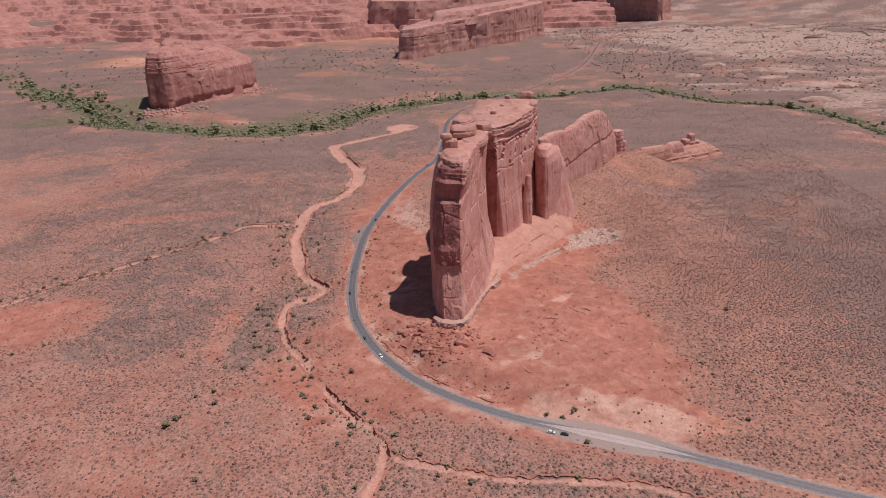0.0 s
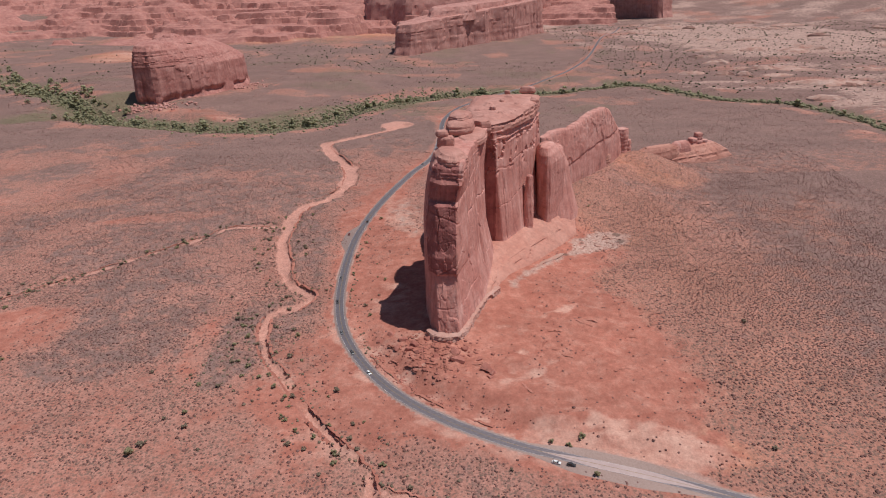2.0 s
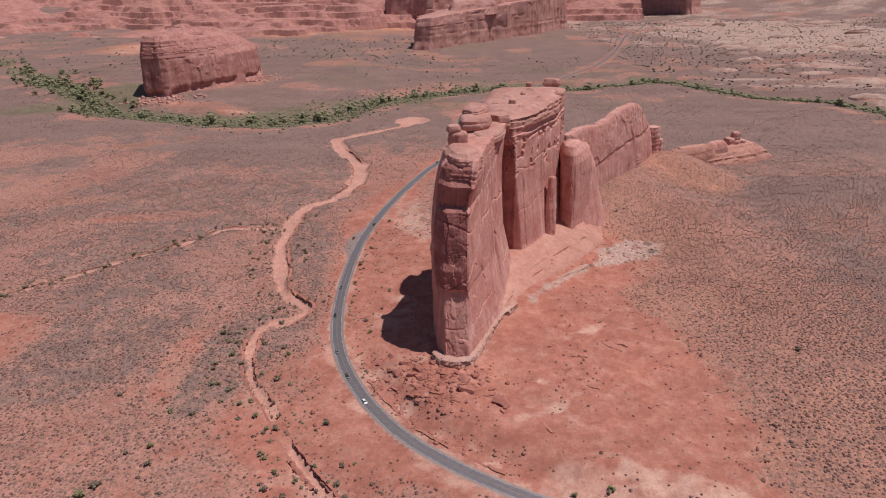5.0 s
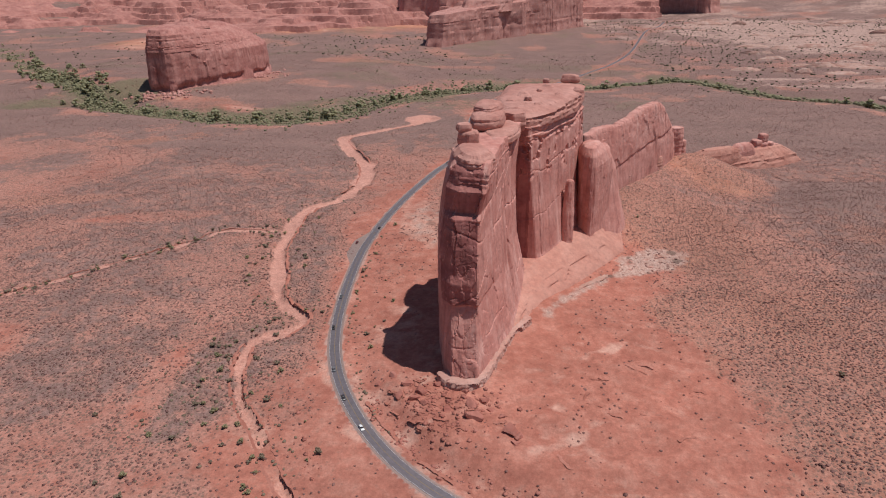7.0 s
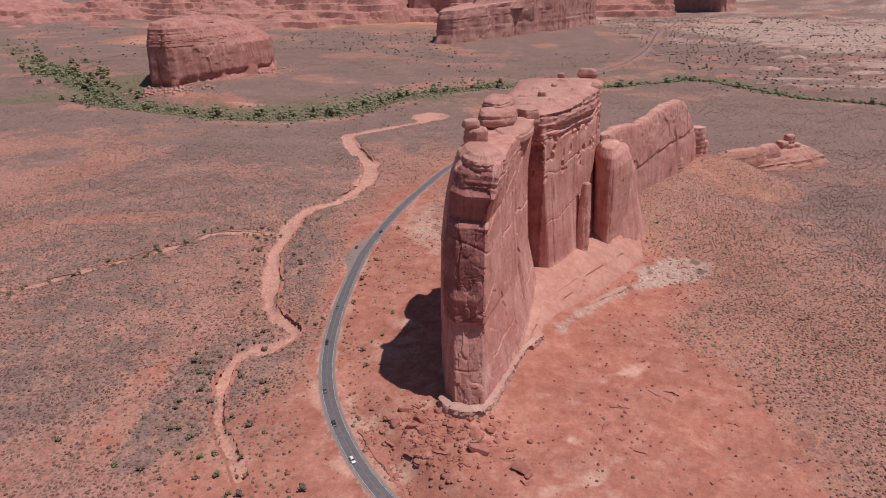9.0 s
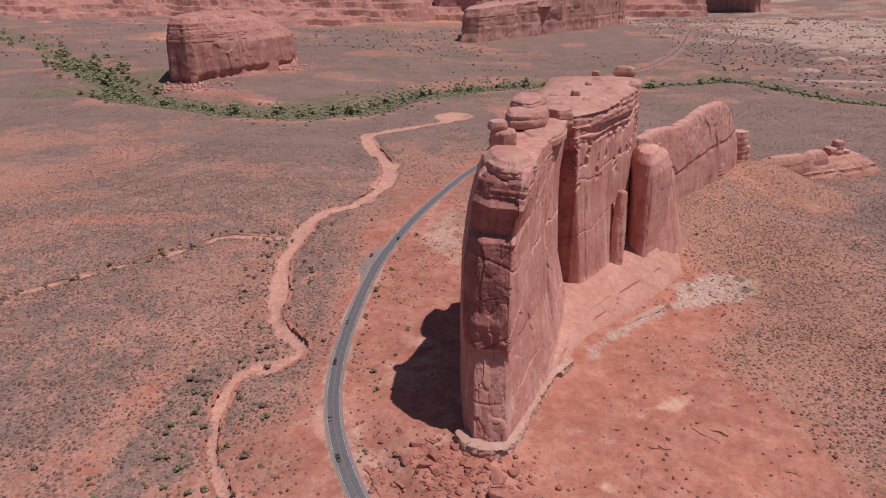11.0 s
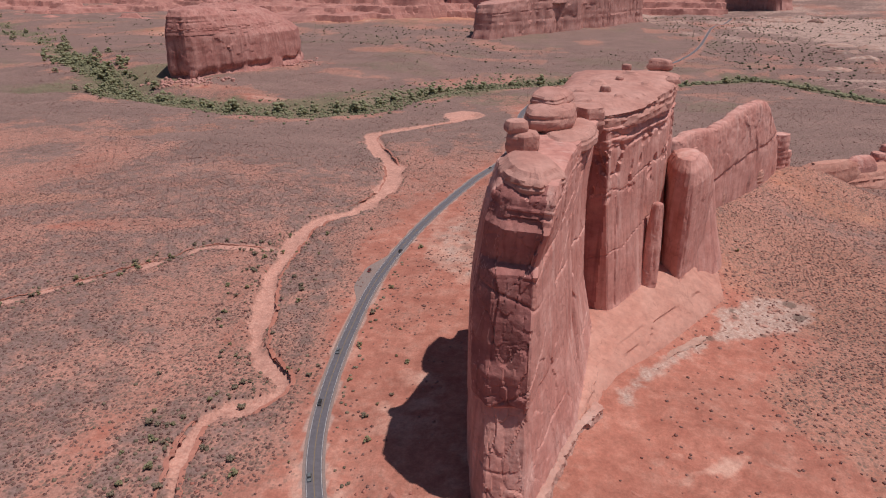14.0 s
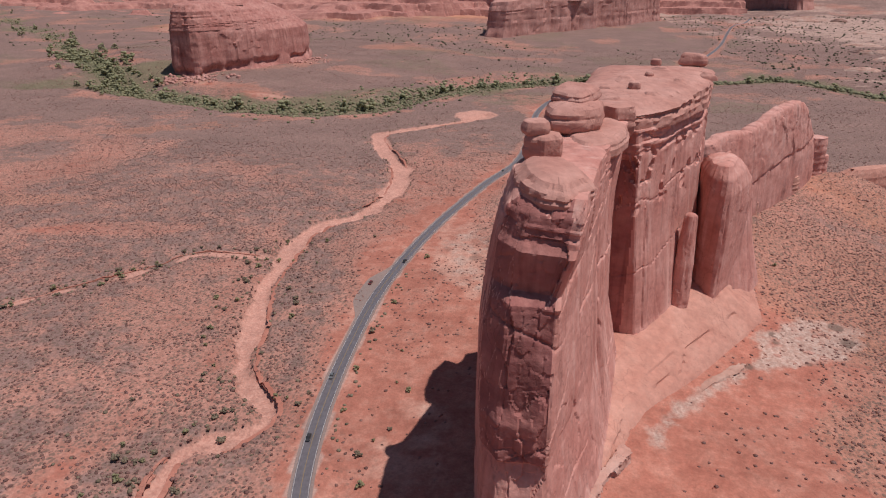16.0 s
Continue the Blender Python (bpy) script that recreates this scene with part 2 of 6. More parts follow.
def ground_material():
    m, t, b = material("red_desert_soil", 0.97)
    zone = attribute(t, "zone")
    extra = attribute(t, "zone_b")
    sep, sep2 = t.nodes.new("ShaderNodeSeparateColor"), t.nodes.new("ShaderNodeSeparateColor")
    t.links.new(zone.outputs["Color"], sep.inputs[0])
    t.links.new(extra.outputs["Color"], sep2.inputs[0])
    broad, mid, fine = noise_of(t, 0.02, 5), noise_of(t, 0.1, 6, rough=0.6), noise_of(t, 1.1, 4)
    grains = noise_of(t, 0.45, 6, rough=0.7)
    sand = ramp(t, broad, [(0.3, (0.37, 0.127, 0.088)), (0.7, (0.435, 0.175, 0.126))])
    sand = mix(t, 0.7, sand, ramp(t, mid, [(0.28, (0.30, 0.104, 0.076)), (0.5, (0.40, 0.16, 0.117)), (0.74, (0.50, 0.25, 0.192))]))
    pale = ramp(t, mid, [(0.3, (0.47, 0.23, 0.175)), (0.7, (0.56, 0.325, 0.255))])
    orange = ramp(t, mid, [(0.3, (0.43, 0.18, 0.115)), (0.7, (0.51, 0.25, 0.165))])
    plain = ramp(t, grains, [(0.25, (0.32, 0.15, 0.115)), (0.5, (0.395, 0.19, 0.148)), (0.75, (0.465, 0.235, 0.187))])
    wash = ramp(t, grains, [(0.3, (0.43, 0.2, 0.155)), (0.7, (0.56, 0.3, 0.238))])
    bare = ramp(t, grains, [(0.25, (0.24, 0.14, 0.115)), (0.42, (0.39, 0.235, 0.19)), (0.6, (0.46, 0.315, 0.265)), (0.8, (0.52, 0.385, 0.335))])
    gravel = ramp(t, fine, [(0.3, (0.38, 0.22, 0.18)), (0.7, (0.46, 0.29, 0.245))])
    green = ramp(t, grains, [(0.3, (0.11, 0.1, 0.055)), (0.55, (0.2, 0.15, 0.1)), (0.8, (0.32, 0.19, 0.14))])

    def cover(base, colour, amount, soft=0.9, lo=0.32, hi=0.68):
        edge = maths(t, "ADD", amount, maths(t, "MULTIPLY", maths(t, "SUBTRACT", mid, 0.5), soft))
        return mix(t, ramp(t, edge, [(lo, (0, 0, 0)), (hi, (1, 1, 1))]), base, colour)

    c = cover(sand, orange, sep2.outputs[2])
    c = cover(c, pale, sep.outputs[1], 0.6, 0.36, 0.75)
    earth = ramp(t, grains, [(0.25, (0.295, 0.125, 0.085)), (0.75, (0.415, 0.193, 0.135))])
    plain = mix(t, maths(t, "MULTIPLY", sep2.outputs[2], 0.7), plain, earth)
    c = cover(c, plain, sep.outputs[0], 1.1, 0.35, 0.8)
    grey = ramp(t, grains, [(0.3, (0.21, 0.125, 0.107)), (0.7, (0.285, 0.172, 0.15))])
    c = cover(c, grey, maths(t, "SUBTRACT", sep.outputs[0], maths(t, "MULTIPLY", sep2.outputs[2], 0.3)), 0.7, 0.85, 1.45)
    # tufts too small and far to be bodies of their own
    tufts = maths(t, "MULTIPLY", dots_of(t, 0.5, -0.05, 0.52), ramp(t, maths(t, "ADD", sep.outputs[0], maths(t, "MULTIPLY", maths(t, "SUBTRACT", mid, 0.5), 1.2)), [(0.2, (0.12, 0.12, 0.12)), (0.7, (0.8, 0.8, 0.8))]))
    c = mix(t, tufts, c, ramp(t, fine, [(0.3, (0.145, 0.095, 0.074)), (0.7, (0.215, 0.138, 0.107))]))
    low = maths(t, "MULTIPLY", dots_of(t, 0.68, 0.12, 0.66), ramp(t, maths(t, "ADD", sep.outputs[0], maths(t, "MULTIPLY", maths(t, "SUBTRACT", broad, 0.5), 1.0)), [(0.35, (0, 0, 0)), (0.85, (0.85, 0.85, 0.85))]))
    c = mix(t, low, c, ramp(t, fine, [(0.3, (0.15, 0.092, 0.073)), (0.7, (0.215, 0.132, 0.105))]))
    c = cover(c, green, sep2.outputs[1], 0.8)
    c = cover(c, wash, sep.outputs[2], 0.3)
    c = cover(c, bare, extra.outputs["Alpha"], 1.6)
    brush = maths(t, "MULTIPLY", dots_of(t, 0.085, 0.0, 0.5), ramp(t, extra.outputs["Alpha"], [(0.15, (0, 0, 0)), (0.5, (0.8, 0.8, 0.8))]))
    c = mix(t, brush, c, (0.16, 0.105, 0.085))
    c = cover(c, gravel, sep2.outputs[0], 0.25)
    c = mix(t, 0.35, c, ramp(t, noise_of(t, 0.013, 7, (1, 1.6, 1), rough=0.62), [(0.3, (0.3, 0.31, 0.31)), (0.7, (0.7, 0.68, 0.66))]), "OVERLAY")
    c = mix(t, 0.5, c, ramp(t, noise_of(t, 0.28, 7, rough=0.72), [(0.3, (0.3, 0.3, 0.3)), (0.7, (0.7, 0.7, 0.7))]), "OVERLAY")
    c = mix(t, 0.42, c, ramp(t, noise_of(t, 0.9, 5, rough=0.7), [(0.25, (0.28, 0.28, 0.28)), (0.75, (0.72, 0.72, 0.72))]), "OVERLAY")
    t.links.new(c, b.inputs["Base Color"])
    bump(t, b, mix(t, 0.5, grains, fine), 0.75, 0.5)
    return m


def rock_material(name, low, mid_c, high, darken=0.5, band=0.12, pale=0.0, relief=0.6):
    m, t, b = material(name, 0.93)
    layers = noise_of(t, 1.0, 3, (0.02, 0.02, band))
    blotch, grain = noise_of(t, 0.06, 5), noise_of(t, 0.7, 6, rough=0.6)
    c = ramp(t, layers, [(0.3, low), (0.5, mid_c), (0.7, high)])
    c = mix(t, 0.55, c, ramp(t, blotch, [(0.32, low), (0.5, mid_c), (0.68, high)]))
    # water streaks down the faces, dark ones and bleached ones
    dark = tuple(v * 0.5 for v in low)
    streak = noise_of(t, 1.0, 5, (0.25, 0.25, 0.012))
    c = mix(t, maths(t, "MULTIPLY", ramp(t, streak, [(0.52, (0, 0, 0)), (0.66, (1, 1, 1))]), darken), c, dark)
    bleach = noise_of(t, 1.0, 4, (0.17, 0.17, 0.016))
    c = mix(t, maths(t, "MULTIPLY", ramp(t, bleach, [(0.54, (0, 0, 0)), (0.7, (1, 1, 1))]), pale), c, tuple(min(0.75, v * 1.25 + 0.07) for v in high))
    c = mix(t, 0.3, c, ramp(t, noise_of(t, 0.25, 6, (1, 1, 1.5), rough=0.65), [(0.28, (0.25, 0.25, 0.25)), (0.72, (0.75, 0.75, 0.75))]), "OVERLAY")
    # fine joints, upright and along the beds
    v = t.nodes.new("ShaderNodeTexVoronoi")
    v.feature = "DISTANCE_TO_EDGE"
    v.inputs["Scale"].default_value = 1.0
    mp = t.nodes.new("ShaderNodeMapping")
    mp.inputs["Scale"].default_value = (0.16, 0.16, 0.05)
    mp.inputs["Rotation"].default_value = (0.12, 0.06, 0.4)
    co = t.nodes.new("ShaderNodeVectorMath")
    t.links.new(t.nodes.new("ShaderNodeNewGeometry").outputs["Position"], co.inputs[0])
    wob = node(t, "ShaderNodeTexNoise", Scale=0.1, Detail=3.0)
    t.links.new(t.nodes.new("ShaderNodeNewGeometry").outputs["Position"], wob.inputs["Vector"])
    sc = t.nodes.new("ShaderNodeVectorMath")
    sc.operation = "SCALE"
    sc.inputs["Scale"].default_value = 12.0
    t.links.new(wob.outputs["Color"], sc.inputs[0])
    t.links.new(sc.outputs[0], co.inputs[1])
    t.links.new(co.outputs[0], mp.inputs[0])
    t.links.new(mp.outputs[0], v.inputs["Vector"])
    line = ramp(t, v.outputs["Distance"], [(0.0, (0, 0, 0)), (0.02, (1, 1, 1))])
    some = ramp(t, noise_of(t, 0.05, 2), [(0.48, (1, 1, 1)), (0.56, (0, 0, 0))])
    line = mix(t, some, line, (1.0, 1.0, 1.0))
    # the shade inside the joints is painted into the colour too
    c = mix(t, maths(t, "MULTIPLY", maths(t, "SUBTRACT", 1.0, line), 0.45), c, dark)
    t.links.new(c, b.inputs["Base Color"])
    grain = mix(t, 0.45, grain, line, "MULTIPLY")
    bump(t, b, mix(t, 0.5, grain, noise_of(t, 0.35, 6, (1, 1, 1.6))), relief, 0.8)
    return m


GROUND = ground_material()
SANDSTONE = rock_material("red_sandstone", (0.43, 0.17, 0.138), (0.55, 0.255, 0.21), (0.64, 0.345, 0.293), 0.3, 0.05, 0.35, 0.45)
# darker than SANDSTONE: varnished red, with the shade of south faces painted in
VARNISH_AND_SHADE = rock_material("varnished_shaded_sandstone", (0.2, 0.072, 0.068), (0.33, 0.125, 0.11), (0.46, 0.2, 0.165), 0.35, 0.08, 0.2, 0.6)
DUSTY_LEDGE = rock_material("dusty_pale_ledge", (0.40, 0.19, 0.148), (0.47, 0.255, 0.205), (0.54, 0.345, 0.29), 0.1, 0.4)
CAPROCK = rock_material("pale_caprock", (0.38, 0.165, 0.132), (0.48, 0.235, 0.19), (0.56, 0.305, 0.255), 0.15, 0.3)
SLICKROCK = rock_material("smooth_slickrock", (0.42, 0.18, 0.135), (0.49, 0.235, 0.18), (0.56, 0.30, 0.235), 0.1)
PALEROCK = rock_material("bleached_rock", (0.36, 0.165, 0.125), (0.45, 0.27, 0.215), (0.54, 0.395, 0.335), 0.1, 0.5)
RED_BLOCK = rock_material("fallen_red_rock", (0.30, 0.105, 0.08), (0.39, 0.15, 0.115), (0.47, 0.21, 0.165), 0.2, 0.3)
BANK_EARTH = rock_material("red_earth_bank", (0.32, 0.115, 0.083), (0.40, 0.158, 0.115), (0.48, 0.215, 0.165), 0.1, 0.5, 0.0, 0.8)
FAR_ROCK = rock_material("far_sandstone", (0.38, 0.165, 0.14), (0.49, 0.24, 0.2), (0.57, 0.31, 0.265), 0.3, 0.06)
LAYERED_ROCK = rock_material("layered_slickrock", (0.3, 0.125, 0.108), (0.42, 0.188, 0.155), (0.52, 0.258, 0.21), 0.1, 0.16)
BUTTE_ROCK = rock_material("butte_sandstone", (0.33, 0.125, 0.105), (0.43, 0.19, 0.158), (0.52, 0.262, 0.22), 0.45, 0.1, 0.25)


def simple(name, a, b_colour, scale, rough=0.9, dist=0.05):
    m, t, b = material(name, rough)
    n = noise_of(t, scale, 4)
    t.links.new(ramp(t, n, [(0.3, a), (0.7, b_colour)]), b.inputs["Base Color"])
    bump(t, b, n, 0.4, dist)
    return m


def leaf_material(name, a, b_colour):
    m, t, b = material(name, 0.8)
    geo = t.nodes.new("ShaderNodeNewGeometry")
    tone = ramp(t, geo.outputs["Random Per Island"], [(0.0, a), (1.0, b_colour)])
    t.links.new(tone, b.inputs["Base Color"])
    thin = t.nodes.new("ShaderNodeBsdfTranslucent")
    t.links.new(tone, thin.inputs["Color"])
    both = t.nodes.new("ShaderNodeMixShader")
    both.inputs[0].default_value = 0.45
    t.links.new(b.outputs[0], both.inputs[1])
    t.links.new(thin.outputs[0], both.inputs[2])
    t.links.new(both.outputs[0], t.nodes["Material Output"].inputs["Surface"])
    return m


ASPHALT = simple("worn_grey_asphalt", (0.25, 0.205, 0.212), (0.33, 0.27, 0.275), 0.5, 0.55)
ASPHALT.node_tree.nodes["Principled BSDF"].inputs["Specular IOR Level"].default_value = 0.5
DUSTY = simple("dusty_sand_covered_asphalt", (0.42, 0.305, 0.285), (0.49, 0.365, 0.338), 0.4, 0.9)
PAINT_WHITE = simple("road_paint_white", (0.5, 0.44, 0.42), (0.6, 0.53, 0.5), 2.0)
PAINT_YELLOW = simple("road_paint_yellow", (0.22, 0.15, 0.08), (0.30, 0.2, 0.1), 2.0)
GRAVEL = simple("pink_gravel_shoulder", (0.49, 0.325, 0.272), (0.59, 0.415, 0.355), 1.2)
BUSH = leaf_material("olive_shrub_leaves", (0.24, 0.185, 0.13), (0.41, 0.315, 0.225))
TREE_LEAF = leaf_material("cottonwood_leaves", (0.3, 0.285, 0.165), (0.47, 0.435, 0.265))
WILLOW = leaf_material("willow_leaves", (0.24, 0.225, 0.135), (0.42, 0.375, 0.23))
JUNIPER = leaf_material("juniper_leaves", (0.1, 0.092, 0.06), (0.18, 0.16, 0.105))
SAGE = leaf_material("dry_scrub", (0.25, 0.128, 0.11), (0.43, 0.232, 0.2))
BARK = simple("grey_bark", (0.13, 0.09, 0.065), (0.2, 0.15, 0.11), 3.0)


def paint_material(name, colour, rough=0.35):
    m, t, b = material(name, rough)
    n = noise_of(t, 3.0, 3)
    t.links.new(mix(t, 0.12, colour, ramp(t, n, [(0.3, (0.3, 0.22, 0.18)), (0.7, colour)])), b.inputs["Base Color"])
    b.inputs["Specular IOR Level"].default_value = 0.5
    return m


CAR_WHITE = paint_material("white_car_paint", (0.75, 0.75, 0.74))
CAR_DARK = paint_material("black_car_paint", (0.025, 0.026, 0.03))
CAR_RED = paint_material("dark_red_car_paint", (0.16, 0.02, 0.02))
CAR_GREY = paint_material("grey_car_paint", (0.13, 0.135, 0.145))
CAR_GLASS = paint_material("dark_car_glass", (0.02, 0.022, 0.026), 0.08)
RUBBER = simple("tyre_rubber", (0.02, 0.02, 0.02), (0.035, 0.033, 0.032), 8.0)
RIM_METAL = simple("wheel_metal", (0.35, 0.35, 0.36), (0.45, 0.45, 0.46), 6.0, 0.4)

# ---------------------------------------------------------------- ground
def spread(lo, hi, step, outer, grow=1.06):
    mid_v = list(np.arange(lo, hi + 0.1, step))
    up, d = [], step
    while mid_v[-1] + (up[-1] - mid_v[-1] if up else 0) < outer:
        d = min(d * grow, 60)
        up.append((up[-1] if up else mid_v[-1]) + d)
    down, d = [], step
    while (down[-1] if down else mid_v[0]) > -outer:
        d = min(d * grow, 60)
        down.append((down[-1] if down else mid_v[0]) - d)
    return np.array(down[::-1] + mid_v + up)


def build_ground():
    gx = spread(-430, 330, 3.0, 4900)
    gy = spread(-250, 760, 3.0, 4900)
    gy = gy[gy > -1500]
    X, Y = np.meshgrid(gx, gy)
    Z = height(X, Y)
    nx, ny = len(gx), len(gy)
    co = np.stack([X, Y, Z], -1).reshape(-1, 3)
    idx = np.arange(nx * ny).reshape(ny, nx)
    quads = np.stack([idx[:-1, :-1], idx[:-1, 1:], idx[1:, 1:], idx[1:, :-1]], -1).reshape(-1, 4)
    data = raw_mesh("ground", co, quads)
    data.shade_smooth()
    data.materials.append(GROUND)
    a, b = zones(X.ravel(), Y.ravel())
    for name, values in (("zone", a), ("zone_b", b)):
        att = data.color_attributes.new(name, "FLOAT_COLOR", "POINT")
        att.data.foreach_set("color", values.astype(np.float32).ravel())
    return tagged(new("ground", data), "red desert soil with dry scrub plains and sandy washes", "ground", kind="structure")


LEDGE_LINE = curve_points([(52, 72), (66, 94), (84, 115), (104, 133), (128, 150)], 2.0)


def zones(x, y):
    """Soil kinds over the plan: scrub, pale, wash sand; gravel, green, orange, bare rock."""
    d_road = near_line(x, y, ROAD, 120)[0]
    d_arr, s_arr = near_line(x, y, ARROYO, 200)
    d_east = near_line(x, y, ARROYO_EAST, 60)[0]
    d_side = near_line(x, y, SIDE_WASH, 90)[0]
    d_wash = near_line(x, y, WASH, 200)[0]
    d_tow = near_line(x, y, TOWER_AXIS, 300)[0]
    big = fbm(x / 90, y / 90, 0.0, 41, 4)
    # grey scrub plains
    scrub = 0.84 + 0.42 * smooth(420, 700, y) + 0.3 * big + 0.22 * fbm(x / 28, y / 28, 0.0, 42, 3)
    east = smooth(85, 240, x + 55 * fbm(x / 45, y / 45, 0.0, 44, 4)) * (1 - smooth(450, 560, y))
    near_tower = blob(x, y, 60, 60, 130, 190, -14)
    scrub = scrub * (1 - 0.85 * near_tower * (1 - east)) - 0.55 * blob(x, y, 90, -40, 115, 90, -10) * (1 - east)
    scrub = scrub + 0.3 * east + 0.65 * smooth(190, 310, x + 80 * big) * (y < 450)
    scrub = scrub - 0.55 * blob(x, y, -58, 190, 48, 150, 8)
    scrub = scrub - 0.12 * blob(x, y, -150, -110, 170, 90, 5) - 0.32 * blob(x, y, -75, -60, 50, 75, 25)
    scrub = scrub - 0.6 * blob(x, y, 105, -112, 75, 20, -16)
    scrub = scrub - 0.5 * blob(x, y, -330, 20, 60, 40, 0) - 0.5 * blob(x, y, -176, 0, 12, 48, 5) - 0.5 * blob(x, y, -300, 262, 80, 14, 10)
    scrub = scrub + 0.3 * blob(x, y, -240, 10, 50, 60, 0) + 0.25 * blob(x, y, -270, 400, 150, 190, 0) + 0.3 * blob(x, y, -150, -5, 22, 60, 0)
    scrub = scrub + 0.35 * blob(x, y, -135, 190, 22, 70, 10) + 0.3 * blob(x, y, 270, 620, 320, 260, 0)
    scrub = np.clip(scrub - 0.6 * np.exp(-((d_road / 14) ** 2)), 0, 1.4)
    pale = 0.15 + 0.34 * np.exp(-(((d_road - 7) / 4.5) ** 2)) * (y < 330) + 0.32 * blob(x, y, -42, 25, 42, 95, 8) * smooth(-0.25, 0.3, fbm(x / 17, y / 14, 0.0, 57, 3)) + 0.3 * fbm(x / 40, y / 40, 0.0, 43, 3) + 0.6 * blob(x, y, 100, -113, 66, 17, -17) + 0.3 * blob(x, y, -120, -130, 90, 50, 0)
    pale = pale + 0.5 * np.exp(-((d_east / 9) ** 2)) + 0.4 * blob(x, y, -38, 255, 30, 75, 10) + 0.6 * blob(x, y, 0, 880, 90, 30, 15)
    veins = smooth(0.1, 0.34, np.abs(fbm(x / 44, y / 26, 0.0, 91, 4)))
    pale = pale + (0.42 * veins * smooth(0.0, 0.35, fbm(x / 10, y / 6, 0.0, 92, 3)) - 0.16) * blob(x, y, 75, -20, 125, 110, 0)
    scrub = np.clip(scrub - 0.6 * blob(x, y, 248, 368, 62, 50, -15), 0, 1.4)
    banks = fbm(x / 70, y / 25, 0.0, 48, 3)
    bank_at = np.exp(-(((d_wash - 62) / 16) ** 2)) * smooth(-0.15, 0.2, banks) * (np.abs(x) < 900)
    orange_rock = np.maximum(blob(x, y, -900, 1780, 260, 170, 0), blob(x, y, -650, 2350, 620, 330, 0))
    scrub = np.clip(scrub - 0.6 * bank_at - 0.95 * orange_rock - 0.35 * blob(x, y, -274, 1262, 140, 45, 0), 0, 0.98 + 0.4 * smooth(380, 700, y) + 0.2 * smooth(200, 320, x + 80 * big) * (y < 380))
    pale = pale + 0.45 * bank_at + 0.3 * orange_rock + 0.35 * smooth(0.25, 0.6, fbm(x / 130, y / 35, 0.0, 49, 3)) * (y > 600)
    wide = 0.95 * arroyo_width(s_arr) * np.maximum(0.8, 1.1 + 0.9 * vnoise(x / 24, y / 24, 0, 12))
    wash = 1 - smooth(wide * 0.85, wide * 1.2, d_arr + 2.5 * vnoise(x / 9, y / 9, 0, 13))
    pale = pale + 0.35 * np.exp(-((d_arr / 9) ** 2)) * (s_arr > 0.75)
    wash = np.maximum(wash, 0.9 * (1 - smooth(1.5, 3.5, d_east + 1.5 * vnoise(x / 6, y / 6, 0, 16))))
    wash = np.maximum(wash, 0.75 * (1 - smooth(0.5, 3.5, d_side + 5 * vnoise(x / 14, y / 14, 0, 17))))
    wash = np.maximum(wash, blob(x, y, -80, 705, 34, 26, 40))
    gravel = (1 - smooth(4.4, 6.0, d_road + 0.8 * vnoise(x / 7, y / 7, 0, 18))) * 0.95 * (1 - smooth(560, 760, y))
    gravel = np.maximum(gravel, 0.85 * blob(x, y, 85, -127, 50, 9, -18))
    green = (1 - smooth(14, 42, d_wash + 14 * fbm(x / 50, y / 50, 0.0, 19, 2))) * 0.6
    green = np.maximum(green, 0.55 * blob(x, y, -190, 830, 190, 75, 35)) + 0.5 * blob(x, y, -690, 880, 150, 90, 40) + 0.3 * blob(x, y, -420, 735, 220, 50, -10)
    orange = 0.1 + 0.45 * blob(x, y, 250, 365, 70, 50, -20) + 0.75 * blob(x, y, -400, 575, 110, 26, 25) + 0.6 * blob(x, y, -420, 308, 60, 16, 10)
    orange = orange + 0.35 * blob(x, y, 190, 230, 60, 90, 0) + 0.8 * east * (1 - 0.9 * smooth(200, 420, y)) * (0.8 + 0.8 * big) + 0.55 * orange_rock + 0.4 * blob(x, y, -274, 1262, 130, 40, 0)
    runnel = np.min([near_line(x, y, line, 30)[0] for line in RUNNELS], 0) + 3.0 * fbm(x / 7, y / 7, 0.0, 94, 3)
    pale = pale + 0.5 * (1 - smooth(0.5, 5.0, runnel))
    rock_at = 0.75 * blob(x, y, 1050, 1900, 420, 520, 0) + 0.55 * blob(x, y, 640, 990, 190, 60, -12) + 0.55 * blob(x, y, 860, 780, 150, 160, 0)
    rock_at = rock_at + 0.4 * blob(x, y, 1300, 1100, 500, 300, 0) + 0.35 * smooth(1500, 2600, np.hypot(x, y)) * (x > 400)
    rock_at = np.where(np.hypot(x, y) > 500, rock_at + 0.7 * fbm(x / 90, y / 30, 0.0, 47, 4) * (rock_at > 0.05), rock_at)
    tail = np.exp(-((near_line(x, y, LEDGE_LINE, 60)[0] / 5) ** 2))
    rock_at = rock_at + 0.68 * blob(x, y, 143, 166, 40, 20, 33) + 0.6 * tail + 0.35 * blob(x, y, -38, 250, 20, 60, 10)
    # red and dusty openings and greyer thickets over the far plain
    beyond = smooth(640, 780, y)
    open_soil = smooth(0.06, 0.3, fbm(x / 150, y / 95, 0.0, 55, 4)) * beyond
    scrub = np.clip(scrub - 0.32 * open_soil, 0, 1.4)
    orange = orange + 0.05 * open_soil
    green = np.clip(green + 0.42 * smooth(0.05, 0.3, fbm(x / 130, y / 80, 0.0, 56, 3)) * beyond * (x < 500), 0, 0.75)
    full = np.ones_like(x)
